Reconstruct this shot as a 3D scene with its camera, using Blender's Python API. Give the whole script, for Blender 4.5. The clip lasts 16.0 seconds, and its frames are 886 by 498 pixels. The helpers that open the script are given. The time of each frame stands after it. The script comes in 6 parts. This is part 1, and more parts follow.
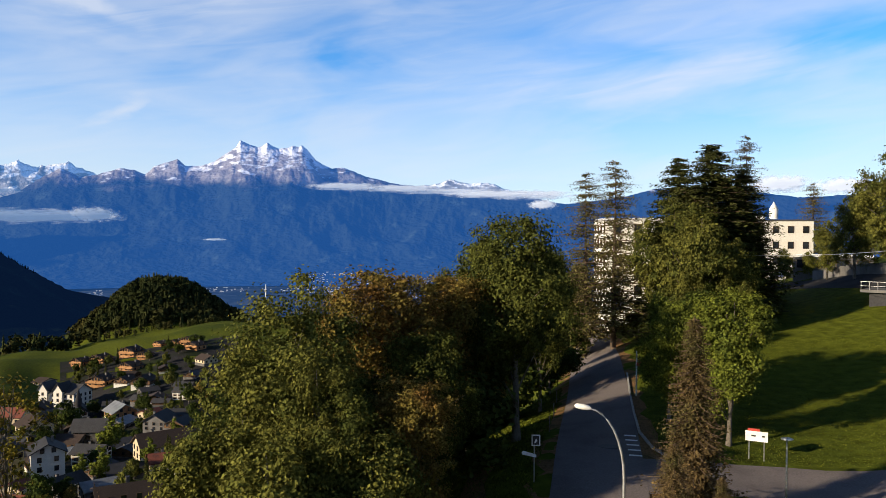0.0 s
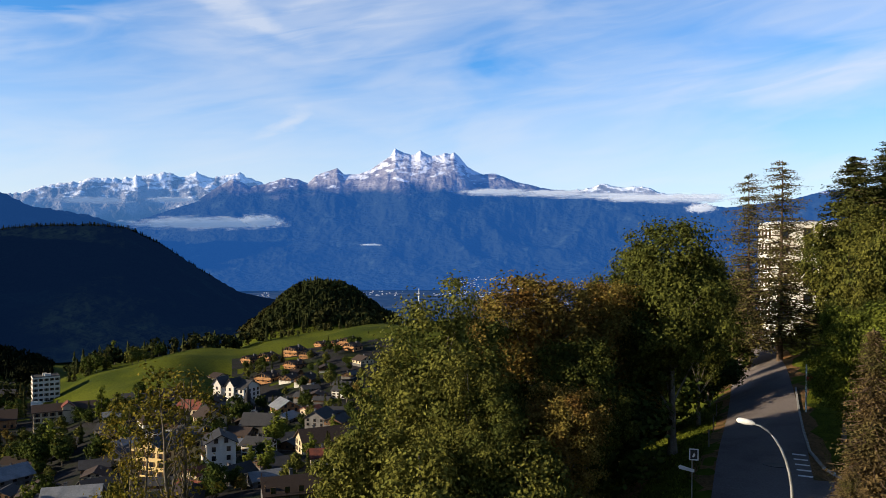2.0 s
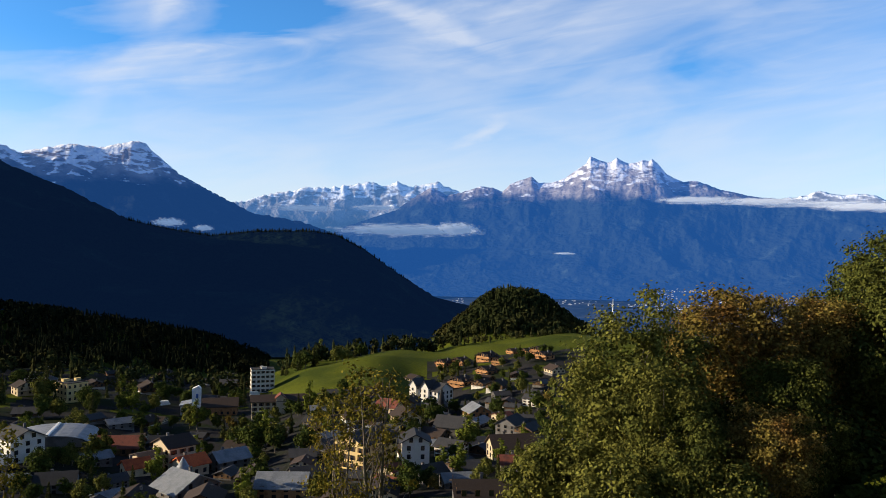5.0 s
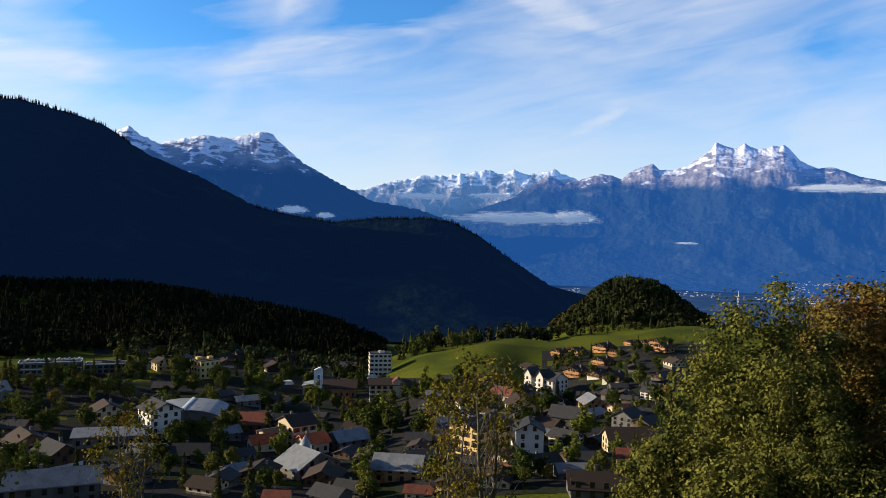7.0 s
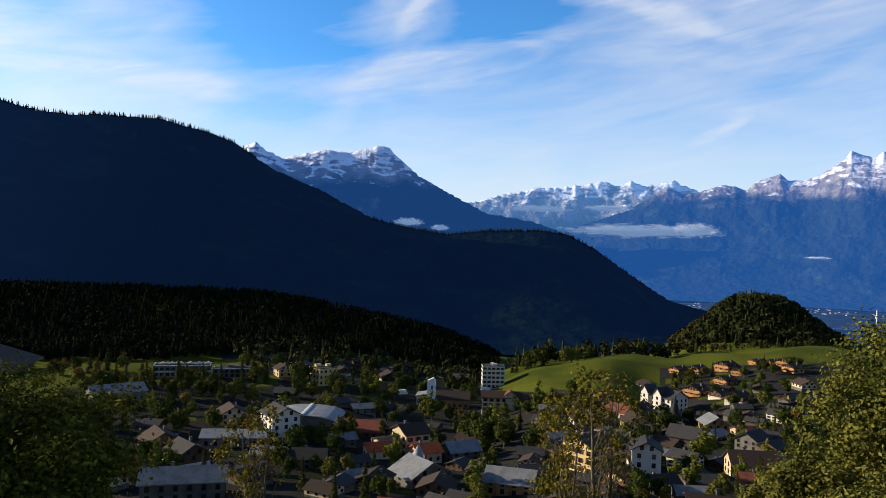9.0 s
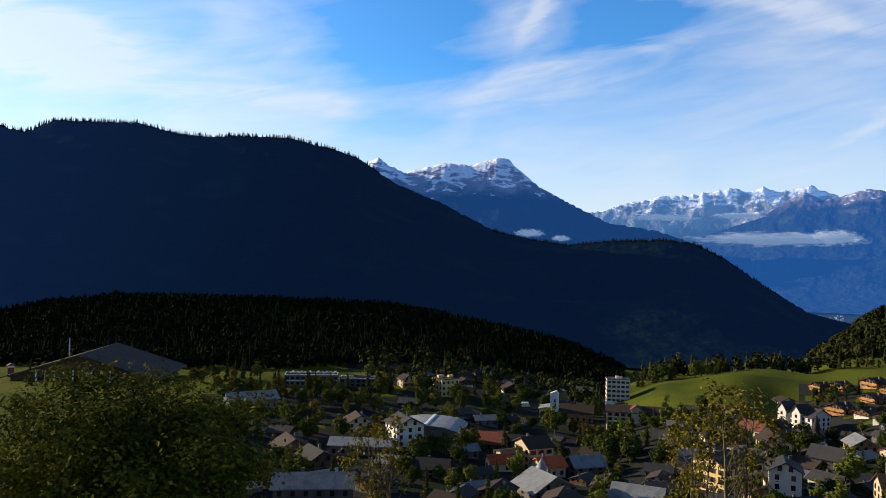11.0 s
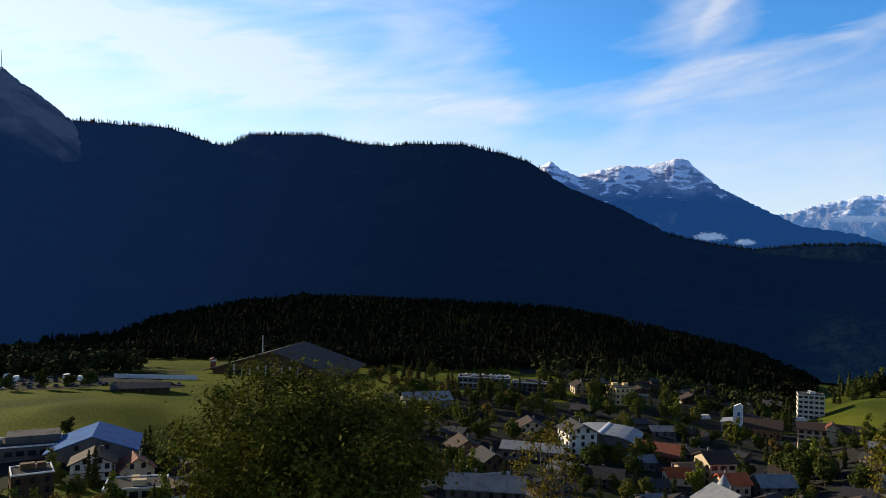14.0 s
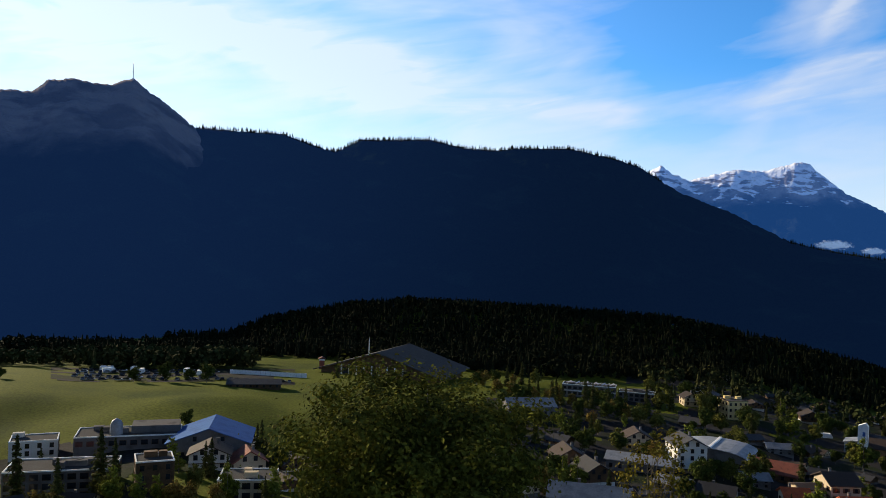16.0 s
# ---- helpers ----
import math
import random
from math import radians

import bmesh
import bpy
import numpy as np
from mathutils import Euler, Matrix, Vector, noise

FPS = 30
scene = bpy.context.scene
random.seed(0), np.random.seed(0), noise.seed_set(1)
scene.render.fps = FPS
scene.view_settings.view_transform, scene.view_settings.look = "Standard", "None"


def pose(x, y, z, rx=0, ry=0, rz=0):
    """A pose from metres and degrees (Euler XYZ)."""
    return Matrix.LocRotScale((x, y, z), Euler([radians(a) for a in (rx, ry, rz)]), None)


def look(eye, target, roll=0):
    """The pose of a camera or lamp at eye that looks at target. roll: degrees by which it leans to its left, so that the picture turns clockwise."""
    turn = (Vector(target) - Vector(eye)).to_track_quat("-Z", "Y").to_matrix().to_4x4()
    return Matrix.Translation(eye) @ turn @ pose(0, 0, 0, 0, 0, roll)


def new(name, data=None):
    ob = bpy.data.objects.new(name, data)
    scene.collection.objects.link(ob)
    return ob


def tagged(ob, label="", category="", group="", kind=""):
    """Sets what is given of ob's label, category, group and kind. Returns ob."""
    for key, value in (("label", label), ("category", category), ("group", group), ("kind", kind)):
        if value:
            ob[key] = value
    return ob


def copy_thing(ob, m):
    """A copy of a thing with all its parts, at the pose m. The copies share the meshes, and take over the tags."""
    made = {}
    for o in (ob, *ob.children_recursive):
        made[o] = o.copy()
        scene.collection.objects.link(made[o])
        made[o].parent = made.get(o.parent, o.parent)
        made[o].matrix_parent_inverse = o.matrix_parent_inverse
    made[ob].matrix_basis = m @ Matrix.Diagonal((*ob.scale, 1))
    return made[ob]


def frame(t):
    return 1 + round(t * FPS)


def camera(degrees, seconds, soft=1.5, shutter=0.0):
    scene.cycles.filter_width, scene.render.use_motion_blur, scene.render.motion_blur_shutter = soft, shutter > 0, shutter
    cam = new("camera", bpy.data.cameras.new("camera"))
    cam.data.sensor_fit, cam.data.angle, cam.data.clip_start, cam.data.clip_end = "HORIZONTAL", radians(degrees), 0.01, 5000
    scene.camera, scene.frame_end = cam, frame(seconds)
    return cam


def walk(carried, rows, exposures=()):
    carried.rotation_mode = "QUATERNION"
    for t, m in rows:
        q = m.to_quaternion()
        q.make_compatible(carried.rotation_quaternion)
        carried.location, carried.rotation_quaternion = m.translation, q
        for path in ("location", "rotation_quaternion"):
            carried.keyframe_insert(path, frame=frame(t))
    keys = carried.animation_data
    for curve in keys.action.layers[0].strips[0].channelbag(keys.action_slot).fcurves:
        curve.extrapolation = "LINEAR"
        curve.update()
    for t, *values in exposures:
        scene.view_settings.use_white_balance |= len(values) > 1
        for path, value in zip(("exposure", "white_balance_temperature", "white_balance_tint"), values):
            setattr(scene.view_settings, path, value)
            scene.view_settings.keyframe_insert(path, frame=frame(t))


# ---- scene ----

EYE = 16.0  # the balcony stands this high above the road

# ---- camera: a slow pan to the left from one spot ----
cam = camera(59.27, 16.0, soft=0.75)
PATH = [
    (0.0, 89.02, -0.29, -0.71), (0.5, 88.92, -0.14, 2.25), (1.0, 89.10, -0.31, 5.26), (1.5, 89.29, -0.48, 7.78),
    (2.0, 89.36, -0.21, 10.34), (2.5, 89.57, -0.41, 12.53), (3.0, 89.61, -0.49, 15.06), (3.5, 89.78, -0.53, 17.56),
    (4.0, 89.86, -0.61, 20.65), (4.5, 89.92, -0.80, 22.56), (5.0, 89.82, -1.02, 24.49), (7.5, 88.66, -1.34, 34.95),
    (8.0, 88.74, -1.24, 36.97), (8.5, 88.98, -1.56, 39.58), (9.0, 89.43, -1.74, 41.36), (11.5, 90.12, -1.14, 52.17),
    (12.0, 90.17, -1.35, 53.93), (12.5, 90.12, -1.43, 56.39), (13.0, 90.17, -1.51, 58.60), (13.5, 90.11, -1.36, 60.66),
    (14.0, 90.14, -1.14, 62.82), (14.5, 90.22, -1.30, 65.09), (15.0, 90.07, -1.30, 66.98), (15.5, 90.14, -1.46, 69.16),
    (16.0, 90.28, -1.88, 70.53),
]
walk(cam, [(t, pose(0, 0, EYE, rx, ry, rz)) for t, rx, ry, rz in PATH])

# ---- sky and sun ----
SUN_AZ, SUN_EL = -117.0, 16.0  # bearing from the y axis, clockwise, and height in degrees

sun_dir = Vector((math.sin(radians(SUN_AZ)) * math.cos(radians(SUN_EL)), math.cos(radians(SUN_AZ)) * math.cos(radians(SUN_EL)), math.sin(radians(SUN_EL))))


def build_world():
    w = bpy.data.worlds.new("sky")
    scene.world = w
    w.use_nodes = True
    nt = w.node_tree
    nt.nodes.clear()
    n = nt.nodes.new
    out, bg = n("ShaderNodeOutputWorld"), n("ShaderNodeBackground")
    sky = n("ShaderNodeTexSky")
    sky.sky_type, sky.sun_disc = "NISHITA", False
    sky.sun_elevation, sky.sun_rotation = radians(SUN_EL), radians(SUN_AZ)
    sky.altitude, sky.air_density, sky.dust_density, sky.ozone_density = 1300, 1.0, 0.4, 2.0
    tc, sep = n("ShaderNodeTexCoord"), n("ShaderNodeSeparateXYZ")
    nt.links.new(tc.outputs["Generated"], sep.inputs[0])

    def maths(op, a, b=None):
        m = n("ShaderNodeMath")
        m.operation = op
        for i, v in enumerate((a, b)):
            if v is None:
                continue
            if isinstance(v, (int, float)):
                m.inputs[i].default_value = v
            else:
                nt.links.new(v, m.inputs[i])
        return m.outputs[0]

    # bearing and height in degrees, stirred a little so that the edges fray
    north = maths("MULTIPLY", maths("ARCTAN2", sep.outputs[0], sep.outputs[1]), 180 / math.pi)
    height = maths("MULTIPLY", maths("ARCSINE", sep.outputs[2]), 180 / math.pi)
    plain = n("ShaderNodeCombineXYZ")
    nt.links.new(north, plain.inputs[0])
    nt.links.new(height, plain.inputs[1])

    def wisps(angle, sx, sy, detail, distortion, rough=0.55):
        mp, nz = n("ShaderNodeMapping"), n("ShaderNodeTexNoise")
        mp.vector_type = "TEXTURE"
        mp.inputs["Rotation"].default_value = (0, 0, radians(angle))
        mp.inputs["Scale"].default_value = (sx, sy, 1)
        nt.links.new(plain.outputs[0], mp.inputs["Vector"])
        nt.links.new(mp.outputs[0], nz.inputs["Vector"])
        nz.inputs["Scale"].default_value, nz.inputs["Detail"].default_value = 1.0, detail
        nz.inputs["Roughness"].default_value, nz.inputs["Distortion"].default_value = rough, distortion
        return nz

    def ramp(v, lo, hi, a=0.0, b=1.0):
        r = n("ShaderNodeMapRange")
        r.interpolation_type = "SMOOTHSTEP"
        for key, x in (("From Min", lo), ("From Max", hi), ("To Min", a), ("To Max", b)):
            r.inputs[key].default_value = x
        nt.links.new(v, r.inputs["Value"])
        return r.outputs[0]

    stir = n("ShaderNodeVectorMath")
    stir.operation = "MULTIPLY_ADD"
    nt.links.new(wisps(10, 9, 4, 5, 0.0).outputs["Color"], stir.inputs[0])
    stir.inputs[1].default_value = (7, 3.2, 0)
    shift = n("ShaderNodeVectorMath")
    shift.operation = "SUBTRACT"
    nt.links.new(plain.outputs[0], shift.inputs[0])
    shift.inputs[1].default_value = (3.5, 1.6, 0)
    nt.links.new(shift.outputs[0], stir.inputs[2])
    broad = ramp(wisps(5, 14, 4.2, 4, 0.8, 0.5).outputs["Fac"], 0.30, 0.70)
    fibres = ramp(wisps(9, 9, 1.5, 5, 1.6, 0.5).outputs["Fac"], 0.28, 0.74)
    cover = maths("ADD", maths("MULTIPLY", broad, 0.36), maths("MULTIPLY", fibres, 0.14))
    cover = maths("ADD", cover, 0.14)
    # drawn-out streaks of cirrus (positive) and clear gaps (negative): bearing, height, half length, half width, slope, weight
    for az, el, long, wide, slope, weight in CIRRUS:
        mp, ball = n("ShaderNodeMapping"), n("ShaderNodeTexGradient")
        mp.vector_type, ball.gradient_type = "TEXTURE", "SPHERICAL"
        mp.inputs["Location"].default_value = (az, el, 0)
        mp.inputs["Rotation"].default_value = (0, 0, radians(slope))
        mp.inputs["Scale"].default_value = (long, wide, 1)
        nt.links.new(stir.outputs[0], mp.inputs["Vector"])
        nt.links.new(mp.outputs[0], ball.inputs["Vector"])
        shape = ramp(ball.outputs["Fac"], 0.0, 0.85, 0.0, weight)
        if weight > 0:
            shape = maths("MULTIPLY", shape, maths("ADD", maths("MULTIPLY", fibres, 0.55), 0.6))
        cover = maths("ADD", cover, shape)
    cover = maths("MINIMUM", maths("MAXIMUM", cover, 0.02), 0.92)
    # thin haze brightens the lowest sky
    low = n("ShaderNodeMapRange")
    low.interpolation_type = "SMOOTHSTEP"
    low.inputs["From Min"].default_value, low.inputs["From Max"].default_value = 0.06, 0.24
    low.inputs["To Min"].default_value, low.inputs["To Max"].default_value = 0.7, 0.0
    nt.links.new(sep.outputs[2], low.inputs["Value"])
    # the veil thins out overhead
    thin = n("ShaderNodeMapRange")
    thin.interpolation_type = "SMOOTHSTEP"
    thin.inputs["From Min"].default_value, thin.inputs["From Max"].default_value = 0.34, 0.75
    thin.inputs["To Min"].default_value, thin.inputs["To Max"].default_value = 1.0, 0.1
    nt.links.new(sep.outputs[2], thin.inputs["Value"])
    cover = maths("SUBTRACT", 1.0, maths("MULTIPLY", maths("SUBTRACT", 1.0, cover), maths("SUBTRACT", 1.0, low.outputs[0])))
    # the veil glows white round the sun
    dot = n("ShaderNodeVectorMath")
    dot.operation = "DOT_PRODUCT"
    dot.inputs[1].default_value = sun_dir
    nt.links.new(tc.outputs["Generated"], dot.inputs[0])
    aureole = n("ShaderNodeMapRange")
    aureole.interpolation_type = "SMOOTHSTEP"
    aureole.inputs["From Min"].default_value, aureole.inputs["From Max"].default_value = 0.40, 1.0
    nt.links.new(dot.outputs["Value"], aureole.inputs["Value"])
    cover = maths("MINIMUM", maths("ADD", cover, maths("MULTIPLY", aureole.outputs[0], 0.22)), 0.93)
    cover = maths("MULTIPLY", cover, thin.outputs[0])
    deep = n("ShaderNodeMapRange")
    deep.interpolation_type = "SMOOTHSTEP"
    deep.inputs["From Min"].default_value, deep.inputs["From Max"].default_value = 0.35, 0.8
    deep.inputs["To Min"].default_value, deep.inputs["To Max"].default_value = 1.0, 0.15
    nt.links.new(sep.outputs[2], deep.inputs["Value"])
    gain = n("ShaderNodeMix")
    gain.data_type, gain.blend_type = "RGBA", "MULTIPLY"
    gain.inputs[0].default_value = 1.0
    gain.inputs[7].default_value = SKY_TINT
    nt.links.new(sky.outputs[0], gain.inputs[6])
    mix = n("ShaderNodeMix")
    mix.data_type = "RGBA"
    nt.links.new(cover, mix.inputs[0])
    nt.links.new(gain.outputs[2], mix.inputs[6])
    lit = n("ShaderNodeMix")
    lit.data_type, lit.blend_type = "RGBA", "ADD"
    lit.inputs[0].default_value = 0.5
    lit.inputs[6].default_value = CLOUD
    nt.links.new(sky.outputs[0], lit.inputs[7])
    nt.links.new(lit.outputs[2], mix.inputs[7])
    nt.links.new(mix.outputs[2], bg.inputs["Color"])
    bright = maths("ADD", maths("MULTIPLY", aureole.outputs[0], 0.22), 1.0)
    nt.links.new(maths("MULTIPLY", maths("MULTIPLY", deep.outputs[0], SKY), bright), bg.inputs["Strength"])
    nt.links.new(bg.outputs[0], out.inputs[0])


CIRRUS = [(-37, 15.5, 9, 5, 8, -0.5), (-54, 15, 10, 6, 0, -0.5), (-54, 9.2, 7, 1.6, 2, -0.35), (19, 7, 11, 2.4, 0, -0.45), (28, 13, 8, 2, 3, -0.35), (-8, 13, 9, 1.3, 6, -0.2),
          (-42, 12.6, 15, 2.2, 12, 0.6), (-43.6, 17, 3.5, 1.4, 55, 0.5), (-34, 17.8, 9, 1.2, -6, 0.45), (-25.5, 15.8, 8, 1.1, -20, 0.4), (-20.6, 17, 6, 0.8, 15, 0.3),
          (-22, 8.8, 3.4, 0.6, 28, 0.45), (-79, 13.5, 20, 3.6, -13, 0.65), (-62, 10.5, 9, 1.3, -8, 0.35), (15, 11, 18, 2.0, 4, 0.35), (-20, 16, 12, 4, 4, 0.25), (-96, 15, 14, 6, 0, 0.5)]
SKY, SKY_TINT, CLOUD = 0.064, (0.58, 1.48, 2.25, 1), (5.75, 6.2, 7.3, 1)
build_world()
sun = new("sun", bpy.data.lights.new("sun", "SUN"))
sun.data.energy, sun.data.angle, sun.data.color = 5.0, radians(0.6), (1.0, 0.83, 0.58)
sun.matrix_world = look(sun_dir * 200, (0, 0, 0))
scene.view_settings.exposure = 0.6


# ---- materials ----
def material(name, base, rough=0.8, metal=0.0, spread=0.25, scale=3.0, fine=40.0, bump=0.2, second=None, amount=0.5,
             per_object=0.0, per_island=0.0, translucent=0.0, haze_glow=None, coords="Object"):
    """A worn surface: the base colour varied at two scales, with a second colour in patches, and relief."""
    m = bpy.data.materials.new(name)
    m.use_nodes = True
    nt = m.node_tree
    nt.nodes.clear()
    n, link = nt.nodes.new, nt.links.new
    out, bs = n("ShaderNodeOutputMaterial"), n("ShaderNodeBsdfPrincipled")
    bs.inputs["Roughness"].default_value, bs.inputs["Metallic"].default_value = rough, metal
    bs.inputs["Specular IOR Level"].default_value = 0.02 if rough >= 0.9 else 0.2 if rough > 0.6 else 0.5
    if coords == "Position":
        vec = n("ShaderNodeNewGeometry").outputs["Position"]
    else:
        vec = n("ShaderNodeTexCoord").outputs[coords]
    big, small = n("ShaderNodeTexNoise"), n("ShaderNodeTexNoise")
    for t, s, d in ((big, scale, 5), (small, fine, 4)):
        t.inputs["Scale"].default_value, t.inputs["Detail"].default_value = s, d
        link(vec, t.inputs["Vector"])
    mix = n("ShaderNodeMix")
    mix.data_type = "RGBA"
    mix.inputs[6].default_value = (*base, 1)
    mix.inputs[7].default_value = (*(second or [c * 0.6 for c in base]), 1)
    rp = n("ShaderNodeMapRange")
    rp.inputs["From Min"].default_value, rp.inputs["From Max"].default_value = 0.62 - amount * 0.3, 0.75 - amount * 0.2
    link(big.outputs["Fac"], rp.inputs["Value"])
    link(rp.outputs[0], mix.inputs[0])
    hsv = n("ShaderNodeHueSaturation")
    link(mix.outputs[2], hsv.inputs["Color"])
    val = n("ShaderNodeMapRange")
    val.inputs["From Min"].default_value, val.inputs["From Max"].default_value = 0.25, 0.75
    val.inputs["To Min"].default_value, val.inputs["To Max"].default_value = 1 - spread, 1 + spread
    link(small.outputs["Fac"], val.inputs["Value"])
    last = val.outputs[0]
    for amount_, node, sock in ((per_object, "ShaderNodeObjectInfo", "Random"), (per_island, "ShaderNodeNewGeometry", "Random Per Island")):
        if amount_:
            r, mm = n("ShaderNodeMapRange"), n("ShaderNodeMath")
            r.inputs["To Min"].default_value, r.inputs["To Max"].default_value = 1 - amount_, 1 + amount_
            link(n(node).outputs[sock], r.inputs["Value"])
            mm.operation = "MULTIPLY"
            link(last, mm.inputs[0])
            link(r.outputs[0], mm.inputs[1])
            last = mm.outputs[0]
    link(last, hsv.inputs["Value"])
    link(hsv.outputs[0], bs.inputs["Base Color"])
    if bump:
        bp = n("ShaderNodeBump")
        bp.inputs["Strength"].default_value, bp.inputs["Distance"].default_value = bump, 0.05 if coords == "Object" else 0.5
        link(small.outputs["Fac"], bp.inputs["Height"])
        link(bp.outputs[0], bs.inputs["Normal"])
    shader = bs.outputs[0]
    if translucent:
        tr, ms = n("ShaderNodeBsdfTranslucent"), n("ShaderNodeMixShader")
        link(hsv.outputs[0], tr.inputs["Color"])
        ms.inputs[0].default_value = translucent
        link(shader, ms.inputs[1])
        link(tr.outputs[0], ms.inputs[2])
        shader = ms.outputs[0]
    # distant surfaces emit the haze that lies before them
    if haze_glow:
        bs.inputs["Emission Color"].default_value, bs.inputs["Emission Strength"].default_value = (*haze_glow, 1), 0.66
    link(shader, out.inputs[0])
    return m


def peak_material(name, forest, rock, snow_line, snow_soft, snow, haze_glow, tree_line):
    """A far mountain: forest below, pale rock above it, snow lying on the higher and flatter ground."""
    m = bpy.data.materials.new(name)
    m.use_nodes = True
    nt = m.node_tree
    nt.nodes.clear()
    n, link = nt.nodes.new, nt.links.new
    out, bs, geo = n("ShaderNodeOutputMaterial"), n("ShaderNodeBsdfPrincipled"), n("ShaderNodeNewGeometry")
    bs.inputs["Roughness"].default_value, bs.inputs["Specular IOR Level"].default_value = 0.95, 0.0
    sep, sepn = n("ShaderNodeSeparateXYZ"), n("ShaderNodeSeparateXYZ")
    link(geo.outputs["Position"], sep.inputs[0])
    link(geo.outputs["Normal"], sepn.inputs[0])

    def nz(scale, detail, zs=1.0):
        t, mp = n("ShaderNodeTexNoise"), n("ShaderNodeMapping")
        mp.inputs["Scale"].default_value = (1, 1, zs)
        link(geo.outputs["Position"], mp.inputs["Vector"])
        link(mp.outputs[0], t.inputs["Vector"])
        t.inputs["Scale"].default_value, t.inputs["Detail"].default_value = scale, detail
        return t.outputs["Fac"]

    def maths(op, a, b):
        k = n("ShaderNodeMath")
        k.operation = op
        for i, v in enumerate((a, b)):
            if isinstance(v, (int, float)):
                k.inputs[i].default_value = v
            else:
                link(v, k.inputs[i])
        return k.outputs[0]

    def step(v, lo, hi):
        r = n("ShaderNodeMapRange")
        r.interpolation_type = "SMOOTHSTEP"
        r.inputs["From Min"].default_value, r.inputs["From Max"].default_value = lo, hi
        link(v, r.inputs["Value"])
        return r.outputs[0]

    def blend(fac, a, b):
        k = n("ShaderNodeMix")
        k.data_type = "RGBA"
        link(fac, k.inputs[0])
        for i, v in ((6, a), (7, b)):
            if isinstance(v, tuple):
                k.inputs[i].default_value = (*v, 1)
            else:
                link(v, k.inputs[i])
        return k.outputs[2]

    rough_z = maths("ADD", sep.outputs[2], maths("MULTIPLY", maths("SUBTRACT", nz(0.008, 8), 0.5), 190.0))
    woods = blend(step(nz(0.010, 7), 0.54, 0.70), forest, tuple(c * 1.9 for c in forest))
    strata = blend(step(nz(0.012, 8, 1.3), 0.42, 0.64), rock, tuple(c * 0.5 for c in rock))
    col = blend(step(rough_z, tree_line - 50, tree_line + 50), woods, strata)
    flat = maths("MULTIPLY", maths("SUBTRACT", sepn.outputs[2], 0.62), 160.0)
    lying = maths("ADD", maths("ADD", rough_z, flat), maths("MULTIPLY", maths("SUBTRACT", nz(0.016, 9, 2.6), 0.5), 520.0))
    col = blend(step(lying, snow_line - snow_soft, snow_line + snow_soft), col, snow)
    link(col, bs.inputs["Base Color"])
    # haze of the air between, put into the mountain's emission, most towards the sun
    bs.inputs["Emission Color"].default_value = (*haze_glow, 1)
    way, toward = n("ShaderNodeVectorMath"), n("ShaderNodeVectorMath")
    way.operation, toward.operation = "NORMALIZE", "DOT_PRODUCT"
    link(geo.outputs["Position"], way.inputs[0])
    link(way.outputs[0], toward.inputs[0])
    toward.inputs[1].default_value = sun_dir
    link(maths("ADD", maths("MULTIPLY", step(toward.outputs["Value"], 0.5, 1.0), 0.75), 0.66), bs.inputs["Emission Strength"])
    bp = n("ShaderNodeBump")
    bp.inputs["Strength"].default_value, bp.inputs["Distance"].default_value = 0.9, 22.0
    link(nz(0.03, 8), bp.inputs["Height"])
    link(bp.outputs[0], bs.inputs["Normal"])
    link(bs.outputs[0], out.inputs[0])
    return m


M_GRASS = material("meadow_grass", (0.080, 0.094, 0.011), 0.95, spread=0.4, scale=0.02, fine=0.9, bump=0.5, second=(0.042, 0.058, 0.009), coords="Position")
# valley floor with blue haze put into its emission
M_PLAIN = material("valley_floor", (0.012, 0.018, 0.022), 0.95, spread=0.5, scale=0.01, fine=0.05, bump=0, second=(0.06, 0.065, 0.06), haze_glow=(0.010, 0.044, 0.14), coords="Position")
# each range emits its own blue haze colour
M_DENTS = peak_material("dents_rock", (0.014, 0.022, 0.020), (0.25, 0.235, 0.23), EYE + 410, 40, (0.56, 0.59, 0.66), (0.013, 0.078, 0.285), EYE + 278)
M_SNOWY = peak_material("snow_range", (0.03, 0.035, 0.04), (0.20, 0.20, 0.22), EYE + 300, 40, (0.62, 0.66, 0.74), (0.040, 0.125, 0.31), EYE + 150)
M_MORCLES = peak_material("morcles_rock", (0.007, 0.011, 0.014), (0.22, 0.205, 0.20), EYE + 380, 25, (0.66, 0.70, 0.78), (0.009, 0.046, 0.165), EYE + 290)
# near-black woods, with blue haze painted in as emission
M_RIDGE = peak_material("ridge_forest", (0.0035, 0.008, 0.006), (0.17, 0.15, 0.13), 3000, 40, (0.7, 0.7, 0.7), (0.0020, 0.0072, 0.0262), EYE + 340)

